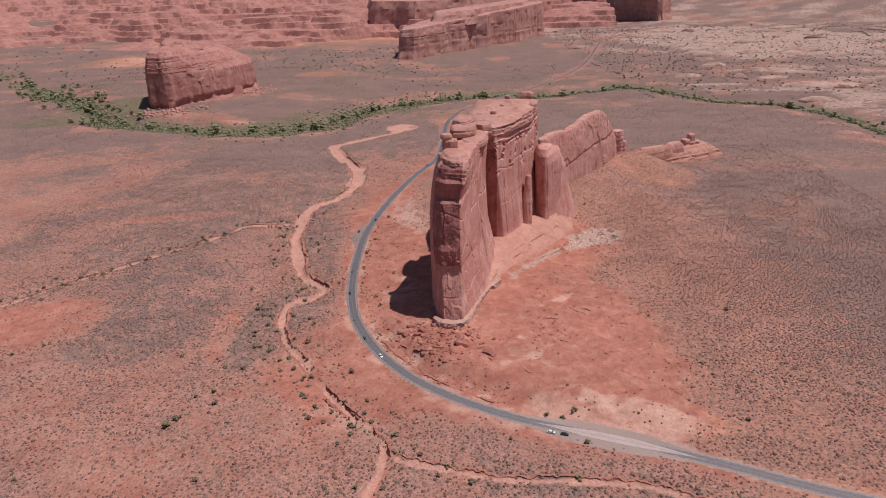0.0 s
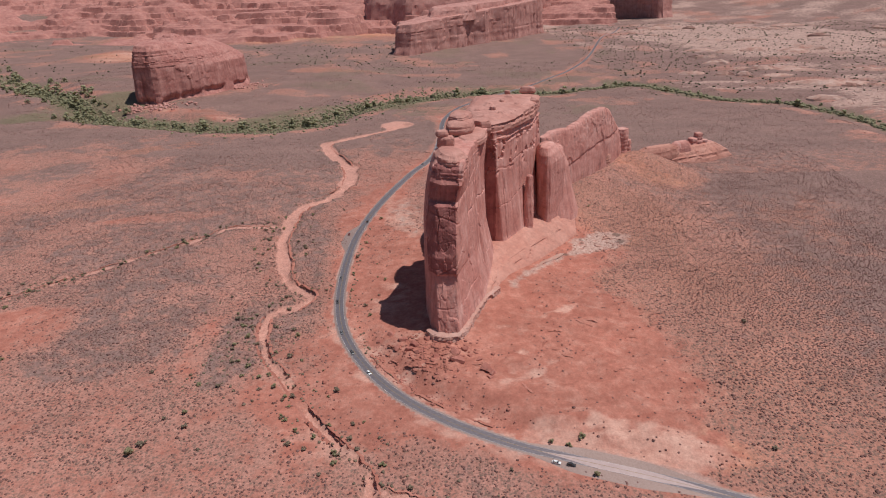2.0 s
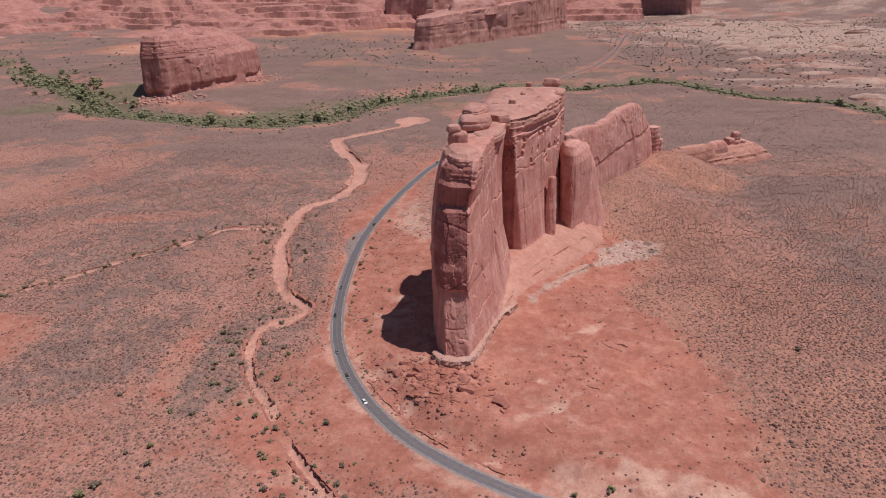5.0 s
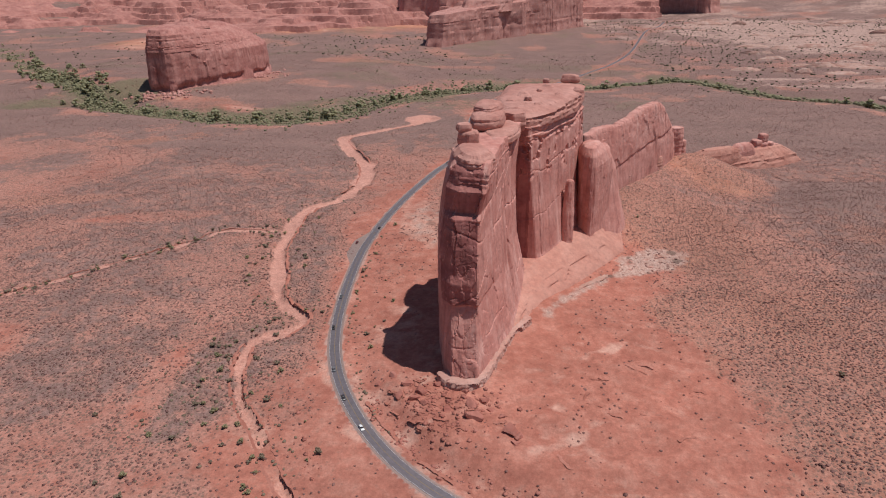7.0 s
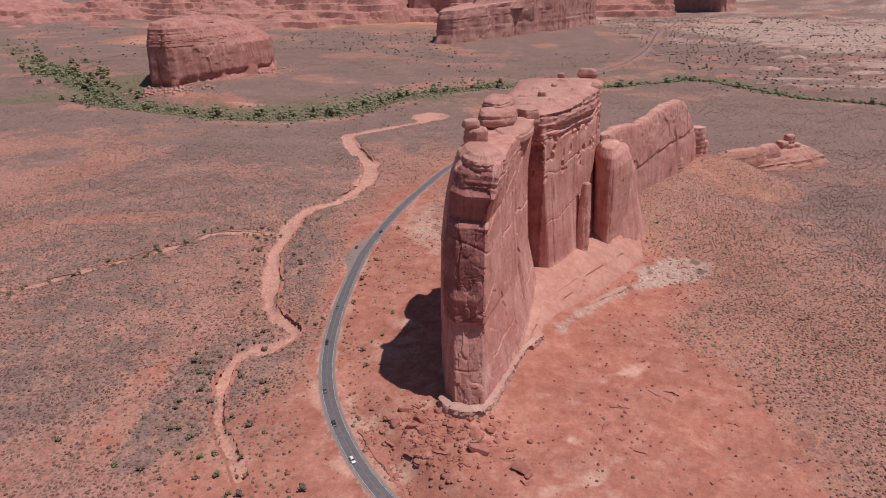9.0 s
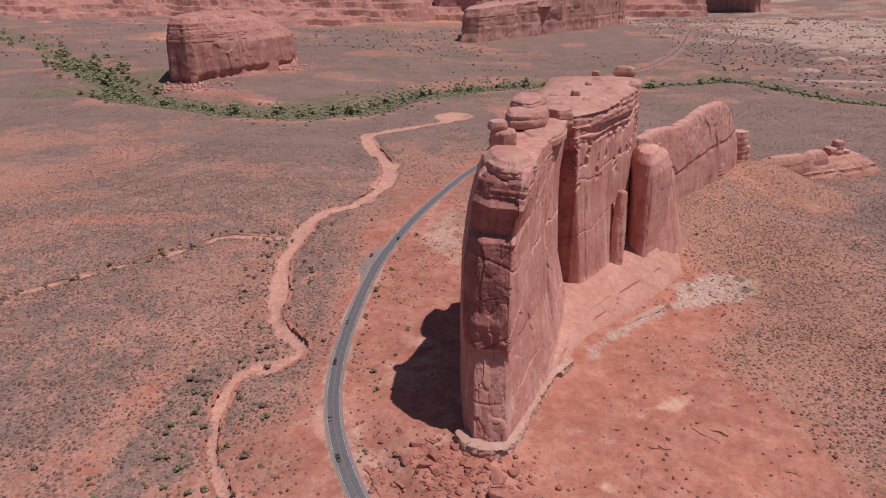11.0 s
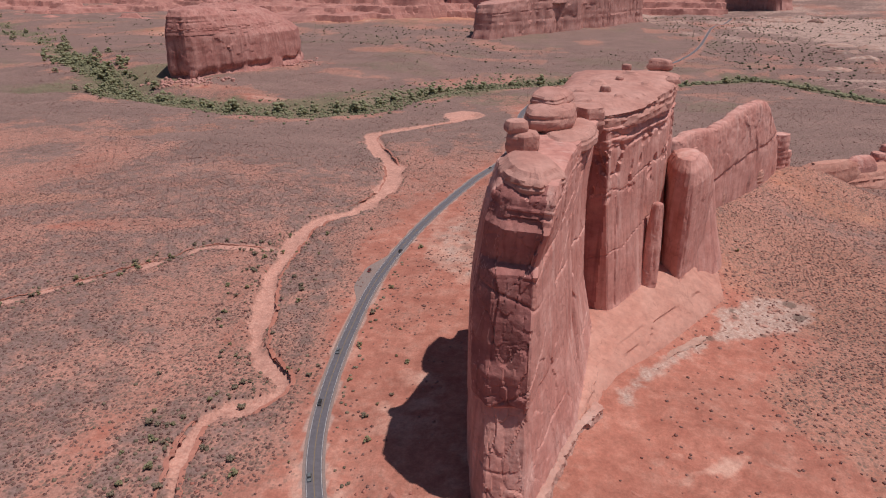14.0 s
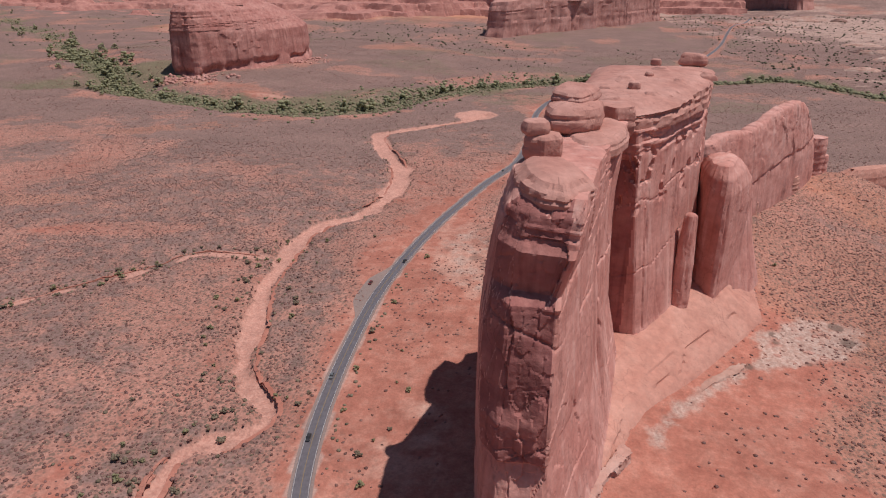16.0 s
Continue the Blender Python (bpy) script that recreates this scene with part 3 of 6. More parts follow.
    return np.stack([scrub, np.clip(pale, 0, 1), wash, full], -1), np.stack([gravel, green, np.clip(orange, 0, 1), np.clip(rock_at, 0, 1)], -1)


ground = build_ground()


def ribbon(line, offset_a, offset_b, lift, first=0, last=None, thick=0.0):
    """A strip along a plan line between two sideways offsets, laid on the levelled bed."""
    p = line[first:last]
    tangent = np.gradient(p, axis=0)
    tangent /= np.linalg.norm(tangent, axis=1)[:, None]
    side = np.stack([-tangent[:, 1], tangent[:, 0]], -1)
    z = height(p[:, 0], p[:, 1]) + lift
    wa, wb = np.zeros(len(p)) + offset_a, np.zeros(len(p)) + offset_b
    a, b = p + side * wa[:, None], p + side * wb[:, None]
    verts = np.vstack([np.column_stack([a, z]), np.column_stack([b, z])])
    n = len(p)
    faces = [(i, i + 1, n + i + 1, n + i) for i in range(n - 1)]
    if thick:
        verts = np.vstack([verts, verts - [0, 0, thick]])
        faces += [(2 * n + i + 1, 2 * n + i, i, i + 1) for i in range(n - 1)] + [(n + i, n + i + 1, 3 * n + i + 1, 3 * n + i) for i in range(n - 1)]
    return verts, faces


def part(name, data, parent=None, label=""):
    ob = new(name, data)
    if parent:
        ob.parent = parent
    return tagged(ob, label)


ROAD_Y = ROAD[:, 1]
ROAD_X = ROAD[:, 0]
WEST_BAY = 7.5 * smooth(158, 185, ROAD_Y) * (1 - smooth(205, 232, ROAD_Y))
SOUTH_BAY = smooth(40, 72, ROAD_X) * (1 - smooth(95, 135, ROAD_X)) * (ROAD_Y < -60)
VERGE = 4.6 - 1.15 * smooth(600, 900, ROAD_Y)
shoulder = part("road_shoulder", link_mesh("road_shoulder", *ribbon(ROAD, -VERGE - 5.5 * SOUTH_BAY, VERGE + WEST_BAY + 6.0 * SOUTH_BAY, 0.12, thick=0.5), GRAVEL))
tagged(shoulder, "pinkish gravel shoulder along the park road", "shoulder", kind="structure")
road = part("road", link_mesh("road", *ribbon(ROAD, -3.35, 3.35, 0.2, thick=0.12), ASPHALT))
tagged(road, "two-lane grey asphalt road winding past the rock tower", "road", kind="structure")
dusty_last = int(np.argmin(np.abs(ROAD_X - 20) + 1000 * (ROAD_Y > 0)))
DUST = np.clip(0.05 + smooth(45, 85, ROAD_X[:dusty_last]) * (1 - smooth(95, 140, ROAD_X[:dusty_last])), 0.02, 1.0)
part("dusty_stretch", link_mesh("dusty_stretch", *ribbon(ROAD, -3.3 * DUST, 3.3 * DUST, 0.21, 0, dusty_last), DUSTY), road, "asphalt covered in pale dust")
part("edge_line", link_mesh("edge_line", *ribbon(ROAD, 2.95, 3.1, 0.215), PAINT_WHITE), road, "worn white edge line")
part("edge_line", link_mesh("edge_line", *ribbon(ROAD, -3.1, -2.95, 0.215), PAINT_WHITE), road, "worn white edge line")
part("centre_line", link_mesh("centre_line", *ribbon(ROAD, -0.12, 0.12, 0.215), PAINT_YELLOW), road, "faded yellow centre line")


def bank(name, line, sides, depth, back, seed, mat, label, rise=0.15, jag=1.0, gaps=0.0):
    """A broken earth or rock step along a plan line: a rim that overhangs a rough, steep face. sides: +1 where the ground lies to the left of the line."""
    tangent = np.gradient(line, axis=0)
    tangent /= np.linalg.norm(tangent, axis=1)[:, None] + 1e-9
    out = np.stack([-tangent[:, 1], tangent[:, 0]], -1) * sides
    k = np.arange(len(line)) * np.linalg.norm(np.diff(line, axis=0), axis=1).mean()
    wander = jag * (1.5 * creased(k / 5.0, k * 0 + 0.5, k * 0 + 0.5, seed) + 0.8 * creased(k / 1.9, k * 0 + 0.5, k * 0 + 0.5, seed + 1))
    rim = line + out * wander[:, None]
    behind = rim + out * back
    top = height(behind[:, 0], behind[:, 1])
    tall = depth * np.clip(0.75 + 0.7 * vnoise(k / 14, 0.3, 0.0, seed + 2) - gaps * (vnoise(k / 22, 0.7, 0.0, seed + 3) > 0.1), 0.02, 2)
    rows = [np.column_stack([behind, top - 0.25]), np.column_stack([rim + out * 0.5 * back, top + rise * np.minimum(1, tall)])]
    for down, outward in ((0.0, 0.0), (0.25, 0.35), (0.55, 0.15), (0.75, -0.15), (1.3, -0.7)):
        rough = 0.35 * creased(k / 1.6, k * 0 + down * 3, k * 0 + 0.5, seed + 4) + 0.3 * hash3(np.arange(len(k)), np.full(len(k), int(down * 20)), 0, seed)
        rows.append(np.column_stack([rim + out * (outward * tall + rough * (down > 0))[:, None], top + rise * np.minimum(1, tall) - down * tall]))
    n, count = len(line), len(rows)
    first = (np.arange(count - 1) * n)[:, None] + np.arange(n - 1)
    faces = np.stack([first, first + 1, first + n + 1, first + n], -1).reshape(-1, 4)
    data = link_mesh(name, np.vstack(rows), faces if sides > 0 else faces[:, ::-1], mat, True)
    data.set_sharp_from_angle(angle=radians(25))
    return tagged(new(name, data), label, "bank", kind="structure")


def side_of(line, offset, first, last):
    """The stretch of a line from first to last (shares of its length), moved sideways and cut to even steps."""
    p = line[int(first * (len(line) - 1)) : int(last * (len(line) - 1))]
    t = np.gradient(p, axis=0)
    t /= np.linalg.norm(t, axis=1)[:, None] + 1e-9
    p = p + np.stack([-t[:, 1], t[:, 0]], -1) * np.reshape(offset, (-1, 1))
    s = np.r_[0, np.cumsum(np.linalg.norm(np.diff(p, axis=0), axis=1))]
    at = np.arange(0, s[-1], 0.9)
    return np.stack([np.interp(at, s, p[:, 0]), np.interp(at, s, p[:, 1])], -1)


def build_banks():
    cut = "broken red earth bank along the dry wash"
    for first, last, off, sides, depth in ((0.46, 0.62, 6.4, 1, 1.8), (0.62, 0.72, 5.8, 1, 2.0), (0.74, 0.99, 2.9, 1, 1.4), (0.74, 0.9, -3.0, -1, 1.0), (0.05, 0.3, 7.4, 1, 1.6), (0.3, 0.44, -7.2, -1, 1.2)):
        bank("wash_bank", side_of(ARROYO, off, first, last), sides, depth, 2.4, int(first * 100), BANK_EARTH, cut, jag=1.1, gaps=1.0)
    bank("wash_bank", side_of(ARROYO_EAST, 2.5, 0.05, 0.95), 1, 1.2, 2.0, 71, BANK_EARTH, cut, jag=1.5, gaps=1.0)
    bank("wash_bank", side_of(SIDE_WASH, 3.0, 0.1, 0.95), 1, 1.0, 2.0, 72, BANK_EARTH, cut, jag=0.8, gaps=0.7)
    near = int(np.argmin(np.abs(ROAD_X - 20) + 1000 * (ROAD_Y > 0))) / (len(ROAD) - 1)
    upper = int(np.argmin(np.abs(ROAD_Y + 20) + 1000 * (ROAD_X > 0))) / (len(ROAD) - 1)
    bank("road_cut", side_of(ROAD, -8.0, near, upper), -1, 2.4, 3.0, 73, BANK_EARTH, "broken red earth cut beside the road", rise=0.7, jag=1.2, gaps=0.8)
    # short broken rock steps below the tower and on the bare slope
    r = random.Random(44)
    for n in range(56):
        if n < 44:
            turn = radians(r.uniform(205, 305))
            far = r.uniform(22, 52) * (1.0 if turn > radians(215) else 0.8)
            x, y = -6 + 1.05 * far * math.cos(turn), 2 + far * math.sin(turn)
            long, tall = r.uniform(1.2, 4.2), r.uniform(0.5, 1.3)
        else:
            x, y = r.uniform(40, 130), r.uniform(-70, 20)
            turn, long, tall = radians(r.uniform(230, 300)), r.uniform(3, 7), r.uniform(0.6, 1.1)
        lie = turn + math.pi / 2 + r.uniform(-0.5, 0.5)
        bend = r.uniform(-0.25, 0.25) * long
        dx, dy = math.cos(lie), math.sin(lie)
        line = curve_points([(x - dx * long, y - dy * long), (x - dy * bend, y + dx * bend), (x + dx * long, y + dy * long)], 0.55)
        if near_line(line[:, 0], line[:, 1], ROAD)[0].min() > 10:
            bank("rock_step", line, 1, tall, r.uniform(1.5, 3.0), 80 + n, BANK_EARTH, "broken red rock step on the slope below the tower", rise=0.55 * tall, jag=0.9, gaps=0.3)


# ---------------------------------------------------------------- rock
def bevelled(corners, rounding, bevel):
    """A closed outline with its corners cut."""
    p = np.array(corners, float)
    for k in range(rounding):
        q = np.roll(p, -1, 0)
        cut = np.minimum(0.2, bevel * 0.5**k / (np.linalg.norm(q - p, axis=1) + 1e-6))[:, None]
        p = np.stack([p + cut * (q - p), q + cut * (p - q)], 1).reshape(-1, 2)
    return p


def resample(outlines, count):
    """Outlines of equally many corners with points along each side, the corners one above the other."""
    p = np.array(outlines)
    long = np.linalg.norm(np.roll(p, -1, 1) - p, axis=2).mean(0)
    share = np.maximum(1, np.round(count * long / long.sum())).astype(int)
    out = []
    for n, k in enumerate(share):
        q = (np.arange(k) / k)[None, :, None]
        out.append(p[:, n, None] * (1 - q) + p[:, (n + 1) % p.shape[1], None] * q)
    return np.concatenate(out, 1)


def facets(along, z, wide, tall, seed):
    """Slabs of a rock face, each split off at its own depth and lean, and how far off the joint between them is."""
    u, w = along / wide, z / tall
    warp = 0.45 * vnoise(u * 1.3, w * 1.3, 0.0, seed + 5)
    value, gap, du, _, dw = cells(u + warp + 0.15 * w, np.full_like(u, 0.5), w + warp * 0.8, seed, True, True)
    lean_u, lean_w = ((value * k) % 1.0 - 0.5 for k in (17.3, 91.1))
    return 0.3 * (value - 0.5) + 1.25 * lean_u * du + 1.0 * lean_w * dw, gap


def loft(sections, spacing=1.0, rounding=1, rough=1.0, blocks=1.0, ledges=0.5, seed=1, crown=2.0, top_rings=10, tilt=(0.0, 0.0), flute=0.0,
         clefts=(), joints=(), pits=(), front=0.0, size=12.0, tall=26.0, bevel=1.5, bands=(1e9, 0.0), strata=0.04):
    """A rock body from outlines at rising heights, closed by a domed top, with blocks, ledges, clefts and joints on its faces.
    clefts: plan point, width, depth; joints: height at a plan point, its slope along x and y, thickness, depth."""
    zs = [s[0] for s in sections]
    middle = sections[len(sections) // 2][1]
    perimeter = np.linalg.norm(np.diff(np.array(list(middle) + [middle[0]]), axis=0), axis=1).sum()
    count = max(24, int(perimeter / spacing))
    rings_z = np.linspace(zs[0], zs[-1], max(4, int((zs[-1] - zs[0]) / spacing)))
    outlines = resample([bevelled(s[1], rounding, bevel) for s in sections], count)
    count = outlines.shape[1]
    rings = np.stack([[np.interp(rings_z, zs, outlines[:, n, a]) for a in (0, 1)] for n in range(count)], 0).transpose(2, 0, 1)
    x, y = rings[..., 0], rings[..., 1]
    z = np.repeat(rings_z[:, None], count, 1)
    t = np.roll(rings, -1, 1) - np.roll(rings, 1, 1)
    t /= np.linalg.norm(t, axis=2, keepdims=True) + 1e-9
    area = 0.5 * np.sum(x[0] * np.roll(y[0], -1) - np.roll(x[0], -1) * y[0])
    out = np.stack([t[..., 1], -t[..., 0]], -1) * (1 if area > 0 else -1)
    ring = rings[len(rings) // 2]
    along = np.r_[0, np.cumsum(np.linalg.norm(np.diff(ring, axis=0), axis=1))][None, :] + 0 * x
    big, gap = facets(along, z, size, tall, seed)
    small, gap2 = facets(along, z, size * 0.4, tall * 0.36, seed + 50)
    tiny, gap3 = facets(along, z, size * 0.16, tall * 0.12, seed + 90)
    weight = blocks + front * np.clip(-out[..., 1], 0, 1) ** 2
    push = weight * (2.0 * big + 0.8 * small + 0.2 * tiny) - np.minimum(1.0, weight * 1.4) * (0.36 * (1 - smooth(0.0, 0.07, gap)) + 0.2 * (1 - smooth(0.0, 0.09, gap2)))
    push = push + rough * (0.7 * fbm(x / 22, y / 22, z / 40, seed + 7, 3) + 0.18 * fbm(x / 3.0, y / 3.0, z / 4.0, seed + 11, 3))
    # beds of uneven thickness, each with its own reach, eroded more strongly above a height
    warp = z + 0.8 * fbm(x / 25, y / 25, 0.0, seed + 24, 2)
    bed = np.floor(warp / 1.7 + 0.45 * np.floor(warp / 4.3)).astype(np.int64)
    reach_of = hash3(bed, np.floor(x / 15 + 0.3 * bed).astype(np.int64) * 0, bed * 0 + 1, seed + 25) - 0.5
    worn = vnoise(x / 4.0, y / 4.0, bed * 3.7, seed + 26)
    amount = strata + bands[1] * smooth(bands[0] - 2, bands[0] + 2, z)
    push = push + amount * (1.6 * reach_of + 0.55 * worn)
    layer = vnoise(0, 0, z / 4.0, seed + 21) + 0.6 * vnoise(x / 60, y / 60, z / 1.3, seed + 22)
    push = push + ledges * layer * 0.5
    if flute:
        push = push - flute * np.maximum(0, vnoise(x / 5, y / 5, z / 90, seed + 31) - 0.3) * 2
    for cx, cy, width, depth in clefts:
        push = push - depth * np.exp(-(((x - cx) ** 2 + (y - cy) ** 2) / width**2)) * (0.75 + 0.25 * vnoise(0, 0, z / 8, seed + 61))
    for jx, jy, jz, kx, ky, thick, depth in joints:
        off = z - (jz + kx * (x - jx) + ky * (y - jy) + 2.6 * vnoise(x / 13, y / 13, 0, seed + 62))
        push = push - depth * np.exp(-((off / thick) ** 2)) * smooth(-0.55, 0.05, vnoise(x / 16, y / 16, z / 16, seed + 63))
    for low, high, depth in pits:
        value, edge = cells(x / 4.5, y / 4.5, z / 5.5, seed + 64)
        push = push - depth * (value > 0.72) * smooth(0.05, 0.3, edge) * smooth(low - 8, low + 4, z) * (1 - smooth(high - 2, high + 1, z))
    push = push * np.maximum(smooth(0, 6, z - zs[0]), 0.25)
    x, y = x + out[..., 0] * push, y + out[..., 1] * push
    mx, my = rings[-1, :, 0].mean(), rings[-1, :, 1].mean()
    # the crown closes towards the body's long axis
    ex, ey = x[-1] - mx, y[-1] - my
    turn = 0.5 * math.atan2(2 * np.sum(ex * ey), np.sum(ex * ex) - np.sum(ey * ey))
    ax, ay = math.cos(turn), math.sin(turn)
    along = ex * ax + ey * ay
    across = np.abs(-ex * ay + ey * ax).max()
    reach = max(0.0, np.abs(along).max() - across)
    keep = np.clip(along, -reach, reach)
    tx, ty = mx + keep * ax, my + keep * ay
    lift = tilt[0] * (x - mx) + tilt[1] * (y - my)
    rise = smooth(zs[0] + 0.5 * (zs[-1] - zs[0]), zs[-1], z)
    verts = [np.stack([x, y, z + lift * rise], -1).reshape(-1, 3)]
    window = max(1, count // 16)
    even = [sum(np.roll(v, k) for k in range(-window, window + 1)) / (2 * window + 1) for v in (x[-1], y[-1])]
    for n in range(1, top_rings + 1):
        q = n / top_rings
        k = smooth(0.0, 0.45, np.full(count, q))
        ex, ey = x[-1] * (1 - k) + even[0] * k, y[-1] * (1 - k) + even[1] * k
        rx, ry = ex + (tx - ex) * q, ey + (ty - ey) * q
        rz = zs[-1] + crown * math.sqrt(1 - (1 - q) ** 2) + tilt[0] * (rx - mx) + tilt[1] * (ry - my)
        step_v, edge = cells(rx / 9, ry / 9, 0.5, seed + 70)
        rz = rz + rough * (0.5 * fbm(rx / 9, ry / 9, 0.0, seed + 41, 3) + 0.5 * (step_v - 0.5)) * min(1, q * 3)
        verts.append(np.stack([rx, ry, rz], -1))
    verts = np.vstack(verts)
    total = len(rings_z) + top_rings
    n = np.arange(count)
    n2 = (n + 1) % count
    base = (np.arange(total - 1) * count)[:, None]
    faces = np.stack([base + n, base + n2, base + count + n2, base + count + n], -1).reshape(-1, 4)
    return verts, faces if area > 0 else faces[:, ::-1]


def rock(name, mat, parent, label="", **kw):
    sections = kw.pop("sections")
    data = link_mesh(name, *loft(sections, **kw), mat, True)
    data.set_sharp_from_angle(angle=radians(20))
    return part(name, data, parent, label)


def oval(cx, cy, rx, ry, turn=0.0, count=12, grow=1.0, seed=0, wobble=0.0):
    c, s = math.cos(radians(turn)), math.sin(radians(turn))
    out = []
    for n in range(count):
        a = 2 * math.pi * n / count
        g = grow * (1 + wobble * (hash3(n, seed, 3, 5) - 0.5))
        out.append((cx + g * (rx * math.cos(a) * c - ry * math.sin(a) * s), cy + g * (rx * math.cos(a) * s + ry * math.sin(a) * c)))
    return out


PROFILE = {"disc": ((0, 0.72), (0.1, 0.88), (0.3, 1.0), (0.62, 1.0), (0.66, 0.94), (0.85, 0.93), (1.0, 0.84)),
           "block": ((0, 0.86), (0.15, 0.97), (0.4, 1.0), (0.55, 0.95), (0.62, 1.0), (0.88, 0.96), (1.0, 0.86)),
           "mound": ((0, 1.0), (0.3, 0.97), (0.6, 0.86), (0.85, 0.68), (1.0, 0.5))}


def slab(name, parent, cx, cy, rx, ry, z0, z1, turn=0, seed=1, mat=None, label="", spacing=0.7, crown=0.6, shape="disc", wobble=0.42, tilt=(0.0, 0.0), rough=0.6, blocks=0.35):
    """A cap or boulder with a narrow foot, a bulging waist and a flat crown."""
    h = z1 - z0
    return rock(name, mat or CAPROCK, parent, label, sections=[(z0 + h * q, oval(cx, cy, rx, ry, turn, grow=g, seed=seed, wobble=wobble)) for q, g in PROFILE[shape]],
                spacing=spacing, rounding=1, rough=rough, blocks=blocks, ledges=0.3, strata=0.28 if shape != "mound" else 0.15, seed=seed, crown=crown, top_rings=6, tilt=tilt, size=6.0, tall=5.0, bevel=0.8)


# the front fin: height, then plan places of the chamfer, the front corner and the arris
FIN_FRONT = ((-2, -12, 2, -6, -13, 8, -13), (12, -11.5, 3, -6.5, -10, 7.5, -10.5), (45.5, -12, 9, -7, 2.6, 6.8, 2.0), (47, -12.5, 9, -7.4, 1.0, 7.2, 0.2), (58, -13.2, 10.6, -7.4, 2.2, 7.2, 1.0),
             (62, -13.2, 12, -7.2, 5.2, 7.2, 1.6), (76, -13.4, 15.5, -7.0, 7.0, 7.3, 5.8), (82, -13.2, 17, -6.6, 7.8, 7.4, 8.8), (91.5, -12.2, 20, -6.2, 11.6, 7.6, 9.8), (94, -11.6, 22, -5.8, 16.5, 7.8, 13.0),
             (106, -10.4, 22.5, -4.0, 14.6, 10.6, 10.8), (108, -9.8, 24, -3.4, 17.2, 11.2, 12.8), (115, -8.6, 26, -2.4, 19.4, 12.6, 14.4), (119.5, -6.6, 30, -0.6, 24, 13.2, 19))
# its long sides and far end
FIN_SIDES = ((-2, 31, 40, 48, 112, 44, 134, 18, 138, 0, 84, -16, 34), (12, 27, 42, 41, 112, 40, 134, 18, 138, 0, 84, -16, 34), (30, 23, 46, 34.5, 111, 33, 134, 18, 138, 0, 84, -16.5, 35),
             (78, 19.5, 54, 31.5, 111, 31, 133, 18, 137, 0, 84, -16, 38), (97, 19, 57, 31.5, 112, 31, 131, 18, 134, 1, 85, -14, 41), (108, 19.8, 59, 33, 115, 33, 130, 16, 131, 2, 86, -12, 44),
             (119.5, 20, 62, 34, 117, 34, 128, 14, 129, 3, 86, -8, 50))


def fin_sections():
    """Outlines of the front fin at all heights of its front."""
    sides = np.array(FIN_SIDES)
    out = []
    for z, *front in FIN_FRONT:
        back = [np.interp(z, sides[:, 0], sides[:, k]) for k in range(1, sides.shape[1])]
        flat = list(front) + back
        out.append((z, list(zip(flat[0::2], flat[1::2]))))
    return out


def darken(ob, facing, where):
    """Varnished dark colour, with shade painted into it, on the south faces of a rock, within a stretch of it."""
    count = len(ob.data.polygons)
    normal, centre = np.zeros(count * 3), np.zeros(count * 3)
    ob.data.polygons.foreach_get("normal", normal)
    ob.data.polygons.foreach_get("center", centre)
    ob.data.materials.append(VARNISH_AND_SHADE)
    darkened = (normal[1::3] < facing) & where(centre[0::3], centre[1::3], centre[2::3])
    ob.data.polygons.foreach_set("material_index", darkened.astype(np.int32))


